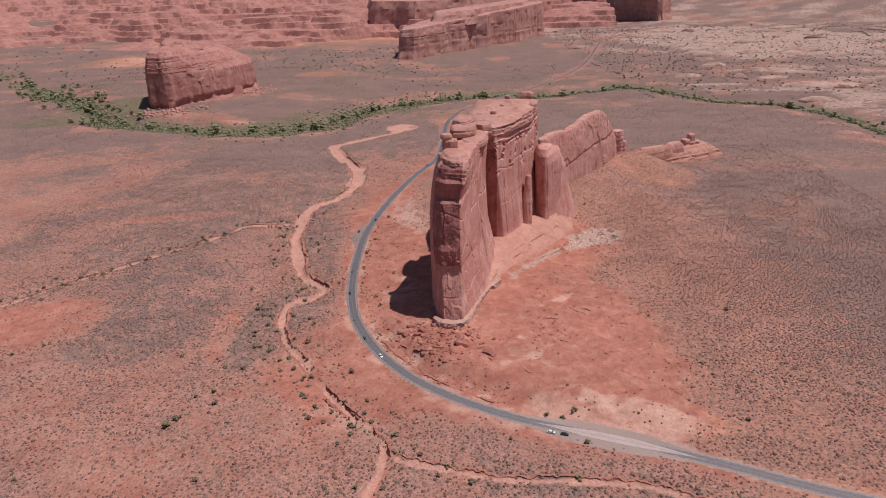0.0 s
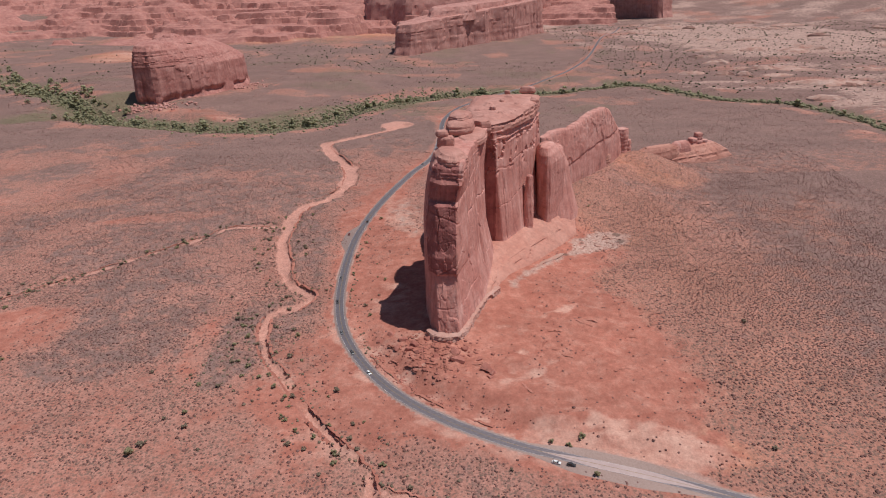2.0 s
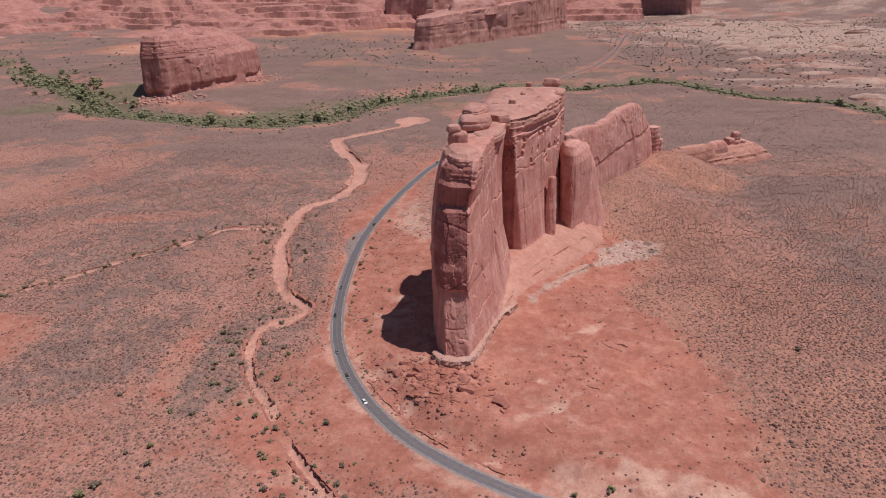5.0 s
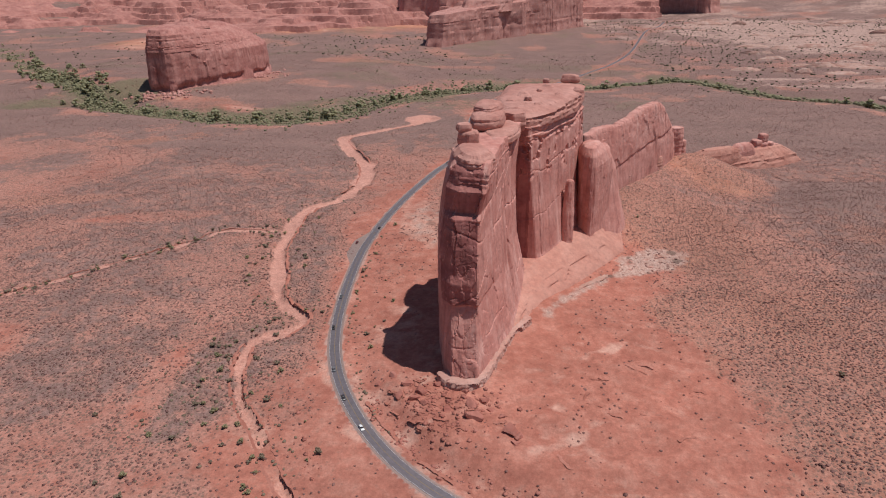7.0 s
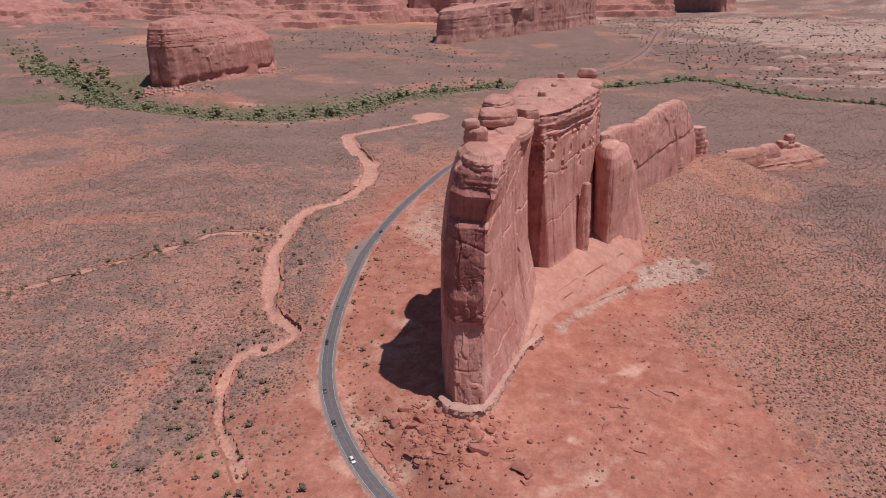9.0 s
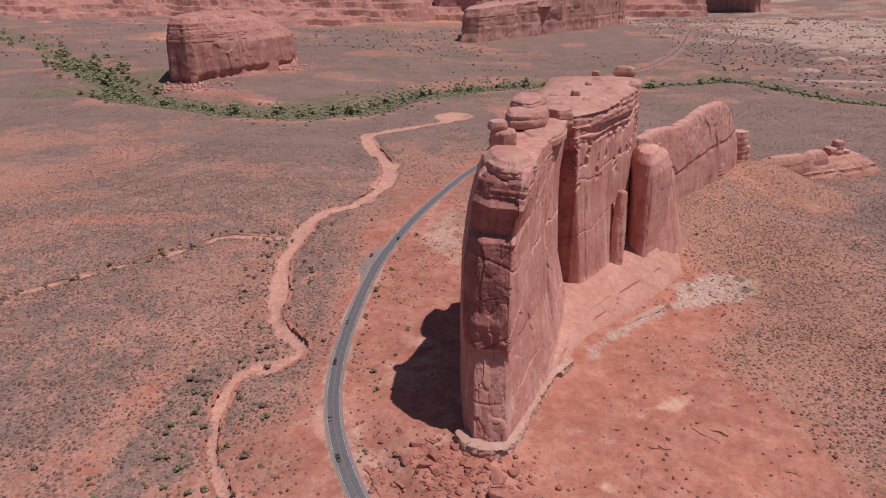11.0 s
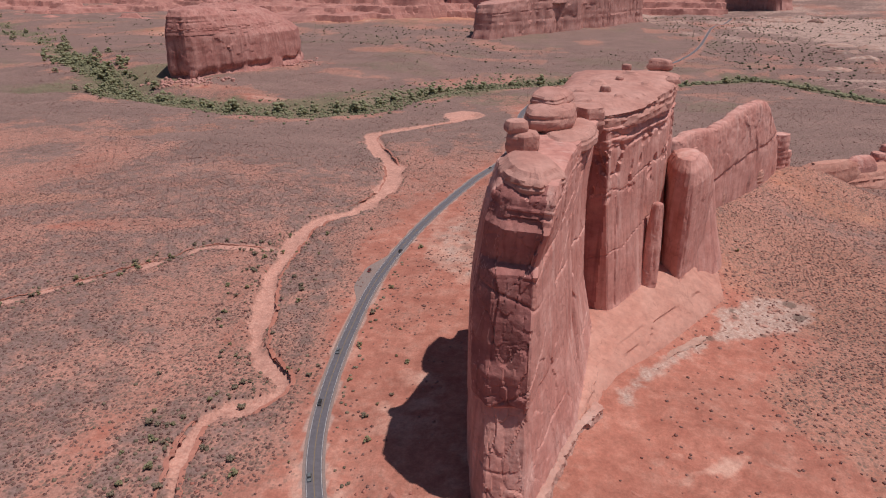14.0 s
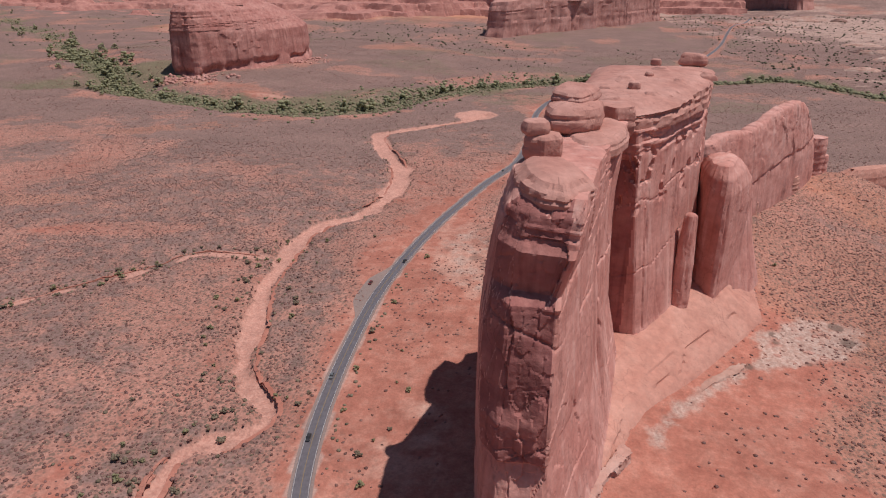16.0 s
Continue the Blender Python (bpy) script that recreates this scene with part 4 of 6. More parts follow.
def build_tower():
    tower = tagged(new("rock_tower"), "tall red sandstone fin with stacked caprock, standing on open desert", "rock formation")
    # front fin: a broken front that steps back from ledge to ledge, and a smooth long side
    front = rock("front_fin", SANDSTONE, tower, "dark red blocky sandstone face with ledges", seed=4, spacing=0.48, rough=0.5, blocks=0.22, front=0.85, flute=0.1, crown=0.8, bands=(108, 0.3), bevel=0.7,
         ledges=0.1, size=9.0, tall=17.0, strata=0.02, clefts=((24, 72, 1.6, 2.2), (29, 96, 1.2, 1.0), (20, 44, 0.8, 0.7)),
         joints=((0, 0, 112.0, 0.0, 0.0, 0.5, 0.9), (12, 20, 64.0, 0.6, 0.45, 0.4, 0.7), (0, 6, 83.0, -0.35, 0.0, 0.5, 0.8), (0, 0, 24.0, 0.1, 0.0, 0.4, 0.6), (20, 50, 98.0, 0.1, 0.16, 0.4, 0.6)),
         sections=fin_sections())
    # varnished front; the dark colour also paints the shade of its south faces
    darken(front, -0.35, lambda x, y, z: (y < 26) & (z > 46) & (x < 6.4 + 0.12 * np.maximum(z - 90, 0)))
    slab("front_cap", tower, 4.4, 35.0, 11.2, 14.5, 115.5, 122, 12, 11, label="rounded pale cap boulder", crown=2.6, shape="block", wobble=0.5, tilt=(-0.05, 0.06), blocks=0.6, rough=1.0)
    slab("pinnacle_block", tower, 0.8, 56, 6.4, 6.0, 120.5, 128.2, 0, 12, label="bulging lower block of a hoodoo", shape="block", wobble=0.25)
    slab("pinnacle_cap", tower, -1.2, 56, 4.8, 4.6, 127.9, 132.2, 0, 13, label="small cap stone of a hoodoo", shape="disc")
    slab("table_slab", tower, 12.5, 103, 11.5, 17, 119.5, 129, -10, 14, label="thick disc of layered caprock", wobble=0.4, rough=1.0, crown=1.2)
    slab("table_slab_top", tower, 11.5, 108, 9.0, 13, 128.2, 133.5, -10, 15, label="thin upper slab", crown=0.9, wobble=0.7, rough=1.0, tilt=(0.0, 0.05))
    slab("rim_layer", tower, 21, 97, 10.8, 25, 113, 121.0, -14, 77, label="flat layered rim below the slab", wobble=0.12, crown=0.5)
    slab("notch_block", tower, 29, 124, 8.5, 8, 113, 125, 0, 16, label="rounded block beside the notch", shape="block")
    # main block
    wall = rock("main_block", SANDSTONE, tower, "broad red sandstone wall with vertical streaks", seed=8, spacing=0.75, rough=0.22, blocks=0.26, strata=0.0, front=0.5, flute=0.35, crown=0.5, size=17, tall=95, bands=(101, 0.85), ledges=0.08, bevel=0.7, pits=((80, 105, 1.7),),
         clefts=((58, 144, 1.0, 0.8), (68, 165, 1.3, 1.0), (50, 136, 0.9, 0.7), (90, 215, 3.0, 3.0)),
         joints=((45, 132, 80.0, 0.25, 0.0, 0.4, 0.7), (60, 150, 52.0, 0.35, 0.0, 0.35, 0.6), (45, 132, 104.0, 0.0, 0.02, 0.9, 1.3), (45, 132, 109.5, 0.0, 0.0, 0.6, 0.9)),
         sections=[
        (0, [(16, 130), (56, 127), (78, 152), (98, 192), (108, 240), (26, 242), (8, 184)]),
        (20, [(18, 132), (49, 127.5), (67, 151), (90, 191), (101, 238), (28, 240), (10, 184)]),
        (60, [(20, 134), (45, 127.5), (60, 150), (83, 190), (95, 236), (29, 238), (14, 182)]),
        (100, [(22, 136), (41.5, 128.5), (56, 149), (79, 189), (92, 234), (30, 236), (18, 180)]),
        (113, [(22, 137), (40, 129.5), (55, 148), (78, 188), (91, 233), (30, 235), (18, 180)])])
    # painted shade: the end wall beside the front fin takes the dark colour
    darken(wall, -0.62, lambda x, y, z: (x < 42.5) & (y < 140) & (z < 100))
    rock("main_cap", CAPROCK, tower, "flat pale caprock layer", seed=9, spacing=1.0, rough=0.9, blocks=0.75, ledges=0.6, strata=0.7, crown=2.2, tilt=(0.01, 0.05), top_rings=16, size=10, tall=6, sections=[
        (110, [(25, 141), (38, 136), (54, 151), (75, 188), (87, 230), (32, 232), (20, 180)]),
        (112, [(21, 137), (39, 131), (57, 147), (80, 188), (92, 234), (29, 236), (17, 180)]),
        (116, [(21, 137), (39.5, 131), (58, 146.5), (81, 188), (93, 235), (28, 237), (17, 180)]),
        (117, [(22, 138), (38, 132.5), (55, 148), (79, 188), (91, 233), (29, 235), (18, 180)]),
        (121.5, [(22, 138), (39, 132), (57, 147), (80, 188), (92, 234), (29, 236), (18, 180)]),
        (123, [(25, 142), (38, 137), (53, 152), (75, 189), (86, 230), (33, 231), (21, 181)])])
    for n, (x, y, size, z) in enumerate(((30, 150, 7, 121.5), (48, 160, 6, 122.5), (66, 190, 7, 124), (40, 190, 10, 124.5), (60, 214, 9, 126), (29, 170, 6, 122.5), (82, 208, 5, 124.5))):
        slab("summit_swell", tower, x, y, size, size * 0.7, z - 2.0, z + 1.2, 30 * n, 170 + n, shape="mound", wobble=0.5, crown=0.8)
    slab("perched_knob", tower, 81, 231, 8.2, 5.0, 126, 132, 20, 17, label="dark perched boulder", shape="disc", wobble=0.7, tilt=(-0.12, 0.0))
    slab("summit_stone", tower, 60, 230, 2.8, 2.2, 126, 129, 0, 18, shape="block")
    slab("summit_stone", tower, 42, 168, 2.8, 2.2, 123.5, 126.5, 0, 19, shape="block")
    slab("summit_stone", tower, 52, 196, 2.4, 2.0, 125, 127, 0, 20, shape="block")
    # columns against the main wall
    rock("thin_column", SANDSTONE, tower, "slender detached column", seed=21, spacing=0.7, rough=0.4, blocks=0.5, ledges=0.0, strata=0.0, size=8, tall=40, crown=2, sections=[
        (14, oval(74, 160, 5.2, 5)), (40, oval(74.5, 162, 4.6, 4.6)), (64, oval(75, 165, 3.2, 3.2))])
    rock("thick_column", SANDSTONE, tower, "thick rounded column with dark cleft", seed=22, spacing=0.7, rough=1.0, blocks=0.35, ledges=0.1, strata=0.0, crown=2.5, size=9, tall=30, bevel=2.4, tilt=(0.1, 0.0), clefts=((95, 174, 0.9, 1.8),), sections=[
        (10, [(85, 181), (91, 171.5), (95, 171), (114, 203), (112, 214), (85, 212)]), (40, [(85, 182), (91, 172.5), (95, 172.5), (113.5, 203), (112, 214), (85, 212)]),
        (62, [(85, 183), (91, 174), (95.5, 174), (115, 204), (113, 214), (85, 212)]), (72, [(85.2, 184), (91.2, 175), (96, 175.5), (112.5, 203), (111, 213), (85.2, 212)]),
        (79, [(86, 186), (92, 177.5), (96, 178), (108, 202), (107, 211), (86, 211)]), (83.5, [(88, 188), (93, 182), (96, 183), (102.5, 200), (102, 208), (88, 209)])])
    rock("domed_buttress", SANDSTONE, tower, "smooth domed buttress", seed=23, spacing=0.9, rough=0.6, blocks=0.35, ledges=0.1, crown=8, size=20, tall=50, sections=[
        (-2, oval(115, 226, 20, 40, -22)), (30, oval(110, 224, 15, 34, -22)), (58, oval(107, 222, 12, 28, -22)), (69, oval(106, 221, 8, 20, -22))])
    rock("leaning_flake", SANDSTONE, tower, "thin leaning flake", seed=24, spacing=0.7, rough=0.4, blocks=0.4, ledges=0.0, strata=0.0, crown=2, sections=[
        (4, oval(31.5, 72, 3.6, 6)), (25, oval(27.5, 72, 3.2, 5)), (45, oval(25.6, 71, 2.6, 4)), (64, oval(23.6, 70, 1.2, 2))])
    # slickrock apron
    rock("apron", SLICKROCK, tower, "smooth pale slickrock apron", seed=25, spacing=1.2, rough=0.5, blocks=0.1, ledges=0.35, crown=1, rounding=2, size=20, tall=12, tilt=(0.0, 0.085),
         joints=((60, 100, 5.5, 0.06, 0.02, 0.6, 1.8), (60, 100, 10.5, 0.06, 0.03, 0.5, 1.5)), sections=[
        (-4, [(12, 10), (36, 46), (56, 84), (94, 134), (130, 176), (150, 250), (60, 250), (20, 120)]),
        (4, [(12, 14), (33, 48), (51, 88), (88, 137), (122, 178), (140, 248), (60, 248), (20, 120)]),
        (11, [(12, 20), (29, 54), (45, 94), (79, 140), (110, 178), (126, 244), (60, 242), (20, 120)]),
        (16, [(12, 28), (26, 60), (40, 101), (71, 144), (99, 179), (112, 240), (60, 238), (20, 120)]),
        (18.5, [(12, 32), (25, 62), (37, 104), (66, 147), (92, 181), (104, 238), (60, 236), (20, 120)])])
    # pale ledge round the foot
    rock("foot_ledge", DUSTY_LEDGE, tower, "pale dusty rim of broken rock round the foot", seed=26, spacing=0.6, rough=1.6, blocks=1.0, ledges=0.6, crown=0.3, size=5, tall=4, sections=[
        (0, [(-16, -6), (-13, -13), (-6, -18), (3, -19), (12, -12), (21, 14), (31, 40), (43, 57), (38, 62), (20, 30), (0, 0)]),
        (8.1, [(-15, -5), (-12, -11.5), (-5, -16.5), (3, -17), (11, -11), (20, 15), (30, 41), (42, 58), (38, 61), (20, 30), (0, 0)])])
    return tower


tower = build_tower()


def ridge_wall(name, mat, parent, start, end, tops, half, seed, crack=None):
    """A standing fin of rock along a straight line: steep sides, a rounded crest of changing height. tops: metres along the line, height."""
    a, b = np.array(start, float), np.array(end, float)
    long = np.linalg.norm(b - a)
    t = (b - a) / long
    n = np.array([t[1], -t[0]])
    u = np.arange(0, long + 0.1, 1.0)
    q = np.linspace(0, math.pi, 110)
    U, Q = np.meshgrid(u, q)
    top = np.interp(U, [k[0] for k in tops], [k[1] for k in tops]) + 1.8 * fbm(U / 8, 0.5, 0.0, seed, 4)
    taper = np.clip(np.minimum(U / 6, (long - U) / 5), 0.05, 1) ** 0.4
    up = np.sin(Q) ** 0.42
    z = -3 + (top + 3) * up
    off = half * (0.5 + 0.5 * (1 - up)) * taper * np.sign(np.cos(Q)) * np.abs(np.cos(Q)) ** 0.35 * np.clip(top / 60, 0.55, 1)
    big, gap = facets(U, z + 9 * (Q > math.pi / 2), 17.0, 22.0, seed)
    small, gap2 = facets(U, z + 9 * (Q > math.pi / 2), 6.0, 8.0, seed + 3)
    push = 1.4 * big + 0.6 * small + 0.4 * fbm(U / 3, z / 3, 0.0, seed + 5, 3)
    if crack:
        line = z - (crack[0] + crack[1] * (U - 60) + 2.0 * vnoise(U / 18, 0.2, 0.0, seed + 6))
        push = push - 1.5 * np.exp(-((line / 0.8) ** 2)) - 0.9 * smooth(0, 1.0, -line)
    off = off + np.sign(np.cos(Q)) * push * np.abs(np.cos(Q)) ** 0.2
    z = z + push * up * 0.3 * (up > 0.9)
    co = np.stack([a[0] + t[0] * U + n[0] * off, a[1] + t[1] * U + n[1] * off, z], -1)
    rows, cols = U.shape
    index = np.arange(rows * cols).reshape(rows, cols)
    faces = np.stack([index[:-1, :-1], index[:-1, 1:], index[1:, 1:], index[1:, :-1]], -1).reshape(-1, 4)
    data = link_mesh(name, co.reshape(-1, 3), faces, mat, True)
    data.set_sharp_from_angle(angle=radians(24))
    return part(name, data, parent)


FIN_TOP = ((0, 78), (25, 81), (58, 78), (75, 80), (90, 84.5), (113, 87), (128, 88), (138, 86), (147, 81), (160, 68), (173, 57), (188, 40))


def build_back_fin():
    fin = tagged(new("back_fin"), "low red sandstone fin with a diagonal crack behind the tower", "rock formation")
    ridge_wall("fin_wall", SANDSTONE, fin, (96, 252), (216, 398), FIN_TOP, 12.0, 31, crack=(40.0, 0.16))
    slab("end_block", fin, 217, 397, 9, 8, 2, 52, 30, 331, SANDSTONE, shape="block", spacing=1.0, wobble=0.2)
    slab("end_block", fin, 226, 405, 7, 6, 2, 36, 30, 332, SANDSTONE, shape="block", spacing=1.0, wobble=0.2)
    slab("foot_block", fin, 163, 335, 13, 9, 8, 33, 42, 333, SLICKROCK, shape="block", wobble=0.6, spacing=1.0)
    slab("foot_block", fin, 184, 354, 14, 8, 8, 31, 38, 334, SLICKROCK, shape="block", wobble=0.6, spacing=1.0)
    slab("foot_block", fin, 146, 310, 11, 7, 8, 28, 48, 335, SLICKROCK, shape="block", wobble=0.6, spacing=1.0)
    return fin


build_back_fin()


def build_ridge():
    ridge = tagged(new("low_ridge"), "low eroded sandstone ridge ending in a small balanced spire", "rock formation")
    rock("ridge_base", SLICKROCK, ridge, seed=35, spacing=1.5, rough=1.2, blocks=0.6, crown=3, size=14, tall=6, strata=1.0, sections=[
        (-8, [(210, 380), (280, 402), (344, 430), (392, 462), (380, 486), (326, 476), (226, 424)]),
        (7, [(216, 385), (283, 410), (342, 437), (378, 461), (368, 478), (322, 470), (232, 416)]),
        (15, [(226, 392), (286, 419), (338, 445), (362, 460), (356, 470), (320, 463), (240, 410)])])
    slab("saddle_rock", ridge, 266, 408, 40, 10, 8, 26, 26, 238, SLICKROCK, shape="mound", spacing=1.2)
    slab("spire", ridge, 333, 454, 8, 7.5, 13, 22, 0, 36, SANDSTONE, shape="block")
    slab("spire_cap", ridge, 333, 454, 5.5, 5.5, 21.5, 31, 0, 37, SANDSTONE, shape="block")
    slab("hump", ridge, 303, 434, 22, 9, 12, 25, 28, 38, SANDSTONE, shape="mound")
    slab("toe_rock", ridge, 362, 466, 7, 6, 4, 11, 28, 138, SANDSTONE, shape="mound")
    slab("spire_shoulder", ridge, 325, 450, 6.5, 6, 12, 25, 20, 338, SANDSTONE, shape="block")
    slab("spire_shoulder", ridge, 342, 457, 6, 5, 11, 21, 20, 339, SANDSTONE, shape="block")
    slab("spire_shoulder", ridge, 350, 461, 4.5, 4, 10, 18, 20, 340, SANDSTONE, shape="block")
    return ridge


build_ridge()

ledge = tagged(new("bleached_ledge"), "bleached white rock ledge breaking through red soil", "rock ledge")
chance = random.Random(19)
for n in range(16):
    # broken plates across the broad end of the ledge
    a, b = chance.uniform(-1, 1), chance.gauss(0, 0.5)
    x, y = 138 + 30 * a - 9 * b, 162 + 19 * a + 16 * b
    size = chance.uniform(0.7, 2.6)
    z = float(height(np.array([x]), np.array([y]))[0])
    slab("ledge_plate", ledge, x, y, size, size * chance.uniform(0.5, 0.9), z - 0.8, z + chance.uniform(0.1, 0.4), chance.uniform(0, 90), 400 + n, PALEROCK if n % 3 else DUSTY_LEDGE, shape="block", spacing=0.6, wobble=1.1, crown=0.2, tilt=(chance.uniform(-0.2, 0.2), chance.uniform(-0.2, 0.2)))
rock("ledge_tail", PALEROCK, ledge, seed=139, spacing=0.8, rough=1.0, blocks=0.6, ledges=0.3, crown=0.4, size=6, tall=4, bevel=2.0, sections=[
    (-6, [(52, 72), (66, 92), (84, 113), (103, 130), (110, 140), (98, 138), (78, 120), (59, 95)]),
    (1.2, [(53, 74), (67, 95), (84, 116), (101, 131), (105, 137), (98, 135), (79, 117), (61, 93)])])


# ---------------------------------------------------------------- buttes and far mesas
def jagged(corners, reach, seed):
    """The outline with bays and spurs along its longer sides."""
    r = random.Random(seed)
    out = []
    for (ax, ay), (bx, by) in zip(corners, corners[1:] + corners[:1]):
        long = math.hypot(bx - ax, by - ay)
        count = max(1, int(long / (2.6 * reach)))
        for k in range(count):
            q = k / count
            off = r.uniform(-1, 1) * reach * (k > 0)
            out.append((ax + (bx - ax) * q - (by - ay) / long * off, ay + (by - ay) * q + (bx - ax) / long * off))
    return out


def mesa(name, label, pieces):
    ob = tagged(new(name), label, "rock formation")
    for piece, corners, z0, z1, lean, seed, spacing, tilt, mat in pieces:
        corners = jagged(corners, 4.5 * spacing, seed)
        cx, cy = np.mean(corners, 0)
        out = [(z0 - 12, 1 + lean), (z0 + 0.2 * (z1 - z0), 1.0), (z0 + 0.75 * (z1 - z0), 1 - 0.5 * lean), (z1, 1 - lean)]
        rock(piece, mat, ob, seed=seed, spacing=spacing, rounding=1, rough=spacing * 0.6, blocks=spacing * 0.34, ledges=spacing * 0.25, bevel=spacing * 2.0, strata=spacing * 0.08, flute=spacing * 0.5, top_rings=10, crown=0.05 * (z1 - z0), tilt=tilt,
             size=spacing * 10, tall=spacing * 8, sections=[(z, [(cx + (x - cx) * g, cy + (y - cy) * g) for x, y in corners]) for z, g in out])
    return ob


butte = tagged(new("butte"), "broad red sandstone butte with a sheer dark end", "rock formation")
rock("cliff", BUTTE_ROCK, butte, seed=51, spacing=2.2, rough=1.4, blocks=1.1, front=0.8, ledges=0.3, clefts=((-508, 896, 7, 7), (-571, 862, 6, 6)), crown=3, top_rings=16, size=26, tall=45, bevel=5, bands=(78, 1.6), strata=0.15, flute=0.6,
     joints=((-470, 940, 20.0, 0.06, 0.03, 6.0, 7.0),), sections=[
    (0, [(-592, 864), (-545, 858), (-470, 930), (-418, 1050), (-440, 1140), (-560, 1130), (-635, 980)]),
    (12, [(-590, 866), (-545, 861), (-473, 933), (-422, 1050), (-444, 1135), (-560, 1126), (-632, 980)]),
    (70, [(-588, 870), (-547, 866), (-478, 942), (-430, 1050), (-450, 1125), (-560, 1116), (-628, 980)]),
    (86, [(-587, 872), (-548, 869), (-484, 950), (-448, 1050), (-468, 1112), (-560, 1104), (-624, 980)])])
rock("upper_tier", BUTTE_ROCK, butte, seed=151, spacing=2.2, rough=1.4, blocks=0.7, front=0.5, ledges=0.6, crown=3, top_rings=16, size=22, tall=25, bevel=5, strata=0.8, flute=1.0, sections=[
    (76, [(-589, 869.5), (-546.5, 866), (-480, 946), (-440, 1050), (-462, 1117), (-560, 1109), (-627, 980)]),
    (88, [(-586.5, 872), (-548, 869), (-485, 950), (-450, 1050), (-470, 1111), (-560, 1103), (-623.5, 980)]),
    (104, [(-585, 876), (-550, 873), (-498, 956), (-476, 1040), (-496, 1090), (-560, 1086), (-616, 980)]),
    (114, [(-582, 882), (-553, 880), (-514, 960), (-500, 1030), (-514, 1070), (-560, 1068), (-606, 980)])])
slab("summit_hump", butte, -548, 985, 34, 60, 110, 121, 25, 154, BUTTE_ROCK, shape="mound", spacing=2.4, wobble=0.5, crown=5, rough=2.0, blocks=1.0)
mesa("long_mesa", "long red sandstone mesa wall with talus foot", [
    ("cliff", [(-150, 1660), (-90, 1645), (60, 1830), (330, 2190), (390, 2330), (250, 2450), (-110, 1950)], 2, 100, 0.03, 52, 5.0, (0.08, 0.0), FAR_ROCK),
    ("upper_tier", [(-40, 1790), (60, 1850), (300, 2190), (350, 2330), (250, 2420), (-40, 1960)], 90, 124, 0.06, 153, 5.0, (0.03, 0.0), FAR_ROCK)])
mesa("far_mesa", "far red mesa with a shadowed alcove", [
    ("cliff", [(400, 3300), (470, 2960), (650, 2900), (860, 2830), (960, 2680), (1030, 2740), (1000, 3300)], 0, 190, 0.04, 53, 8.0, (0, 0), FAR_ROCK)])


def build_slickrock():
    """Bedded slickrock that climbs in many thin ledges to the far cliffs."""
    gx, gy = np.arange(-2700, 760, 9.0), np.r_[np.arange(1950, 2900, 5.5), np.arange(2900, 4100, 14.0)]
    X, Y = np.meshgrid(gx, gy)
    edge = Y + 0.10 * np.abs(X + 300) - 2150 + 420 * fbm(X / 480, Y / 480, 0.0, 131, 4) + 90 * fbm(X / 90, Y / 90, 0.0, 132, 3)
    edge = edge - 420 * blob(X, Y, -40, 2150, 420, 260) - 260 * smooth(-1000, -2200, X) - 700 * smooth(2130, 1990, Y) - 600 * smooth(150, 380, X) * (1 - smooth(2500, 2800, Y))
    rise = 0.135 * np.maximum(edge, 0) + 0.02 * np.minimum(edge, 0) + 34 * smooth(60, 420, edge) * smooth(-0.1, 0.35, fbm(X / 260, Y / 180, 0.0, 133, 3))
    out = rise
    for step, share, seed in ((22.0, 0.95, 134), (6.0, 0.7, 135)):
        level = out / step + 0.35 * fbm(X / 300, Y / 300, 0.0, seed, 2)
        whole = np.floor(level)
        stepped = (whole + smooth(0.84, 0.99, level - whole)) * step - 0.35 * step * fbm(X / 300, Y / 300, 0.0, seed, 2)
        k = share * smooth(-0.45, 0.0, fbm(X / 200, Y / 120, 0.0, seed + 5, 3))
        out = out * (1 - k) + stepped * k
    Z = np.minimum(height(X, Y), 20) * (1 - smooth(0, 300, edge)) - 4 + out + 1.5 * fbm(X / 30, Y / 30, 0.0, 136, 3) * smooth(0, 60, edge)
    Z = Z - 60 * smooth(10, -50, edge)
    rows, cols = X.shape
    index = np.arange(rows * cols).reshape(rows, cols)
    faces = np.stack([index[:-1, :-1], index[:-1, 1:], index[1:, 1:], index[1:, :-1]], -1).reshape(-1, 4)
    data = link_mesh("slickrock_slope", np.stack([X, Y, Z], -1).reshape(-1, 3), faces, LAYERED_ROCK, True)
    data.set_sharp_from_angle(angle=radians(22))
    return tagged(new("slickrock_slope", data), "far red slickrock in thin stepped ledges", "slickrock", kind="structure")


build_slickrock()
mesa("far_cliffs", "far red cliffs with dark clefts", [
    ("cliff", [(-330, 2560), (-150, 2450), (100, 2500), (420, 2720), (640, 2950), (500, 3900), (-400, 3300)], 0, 130, 0.04, 55, 9.0, (0, 0), FAR_ROCK),
    ("upper_tier", [(-250, 2700), (100, 2650), (420, 2850), (560, 3100), (300, 3900), (-300, 3300)], 120, 200, 0.06, 156, 9.0, (0, 0), FAR_ROCK)])


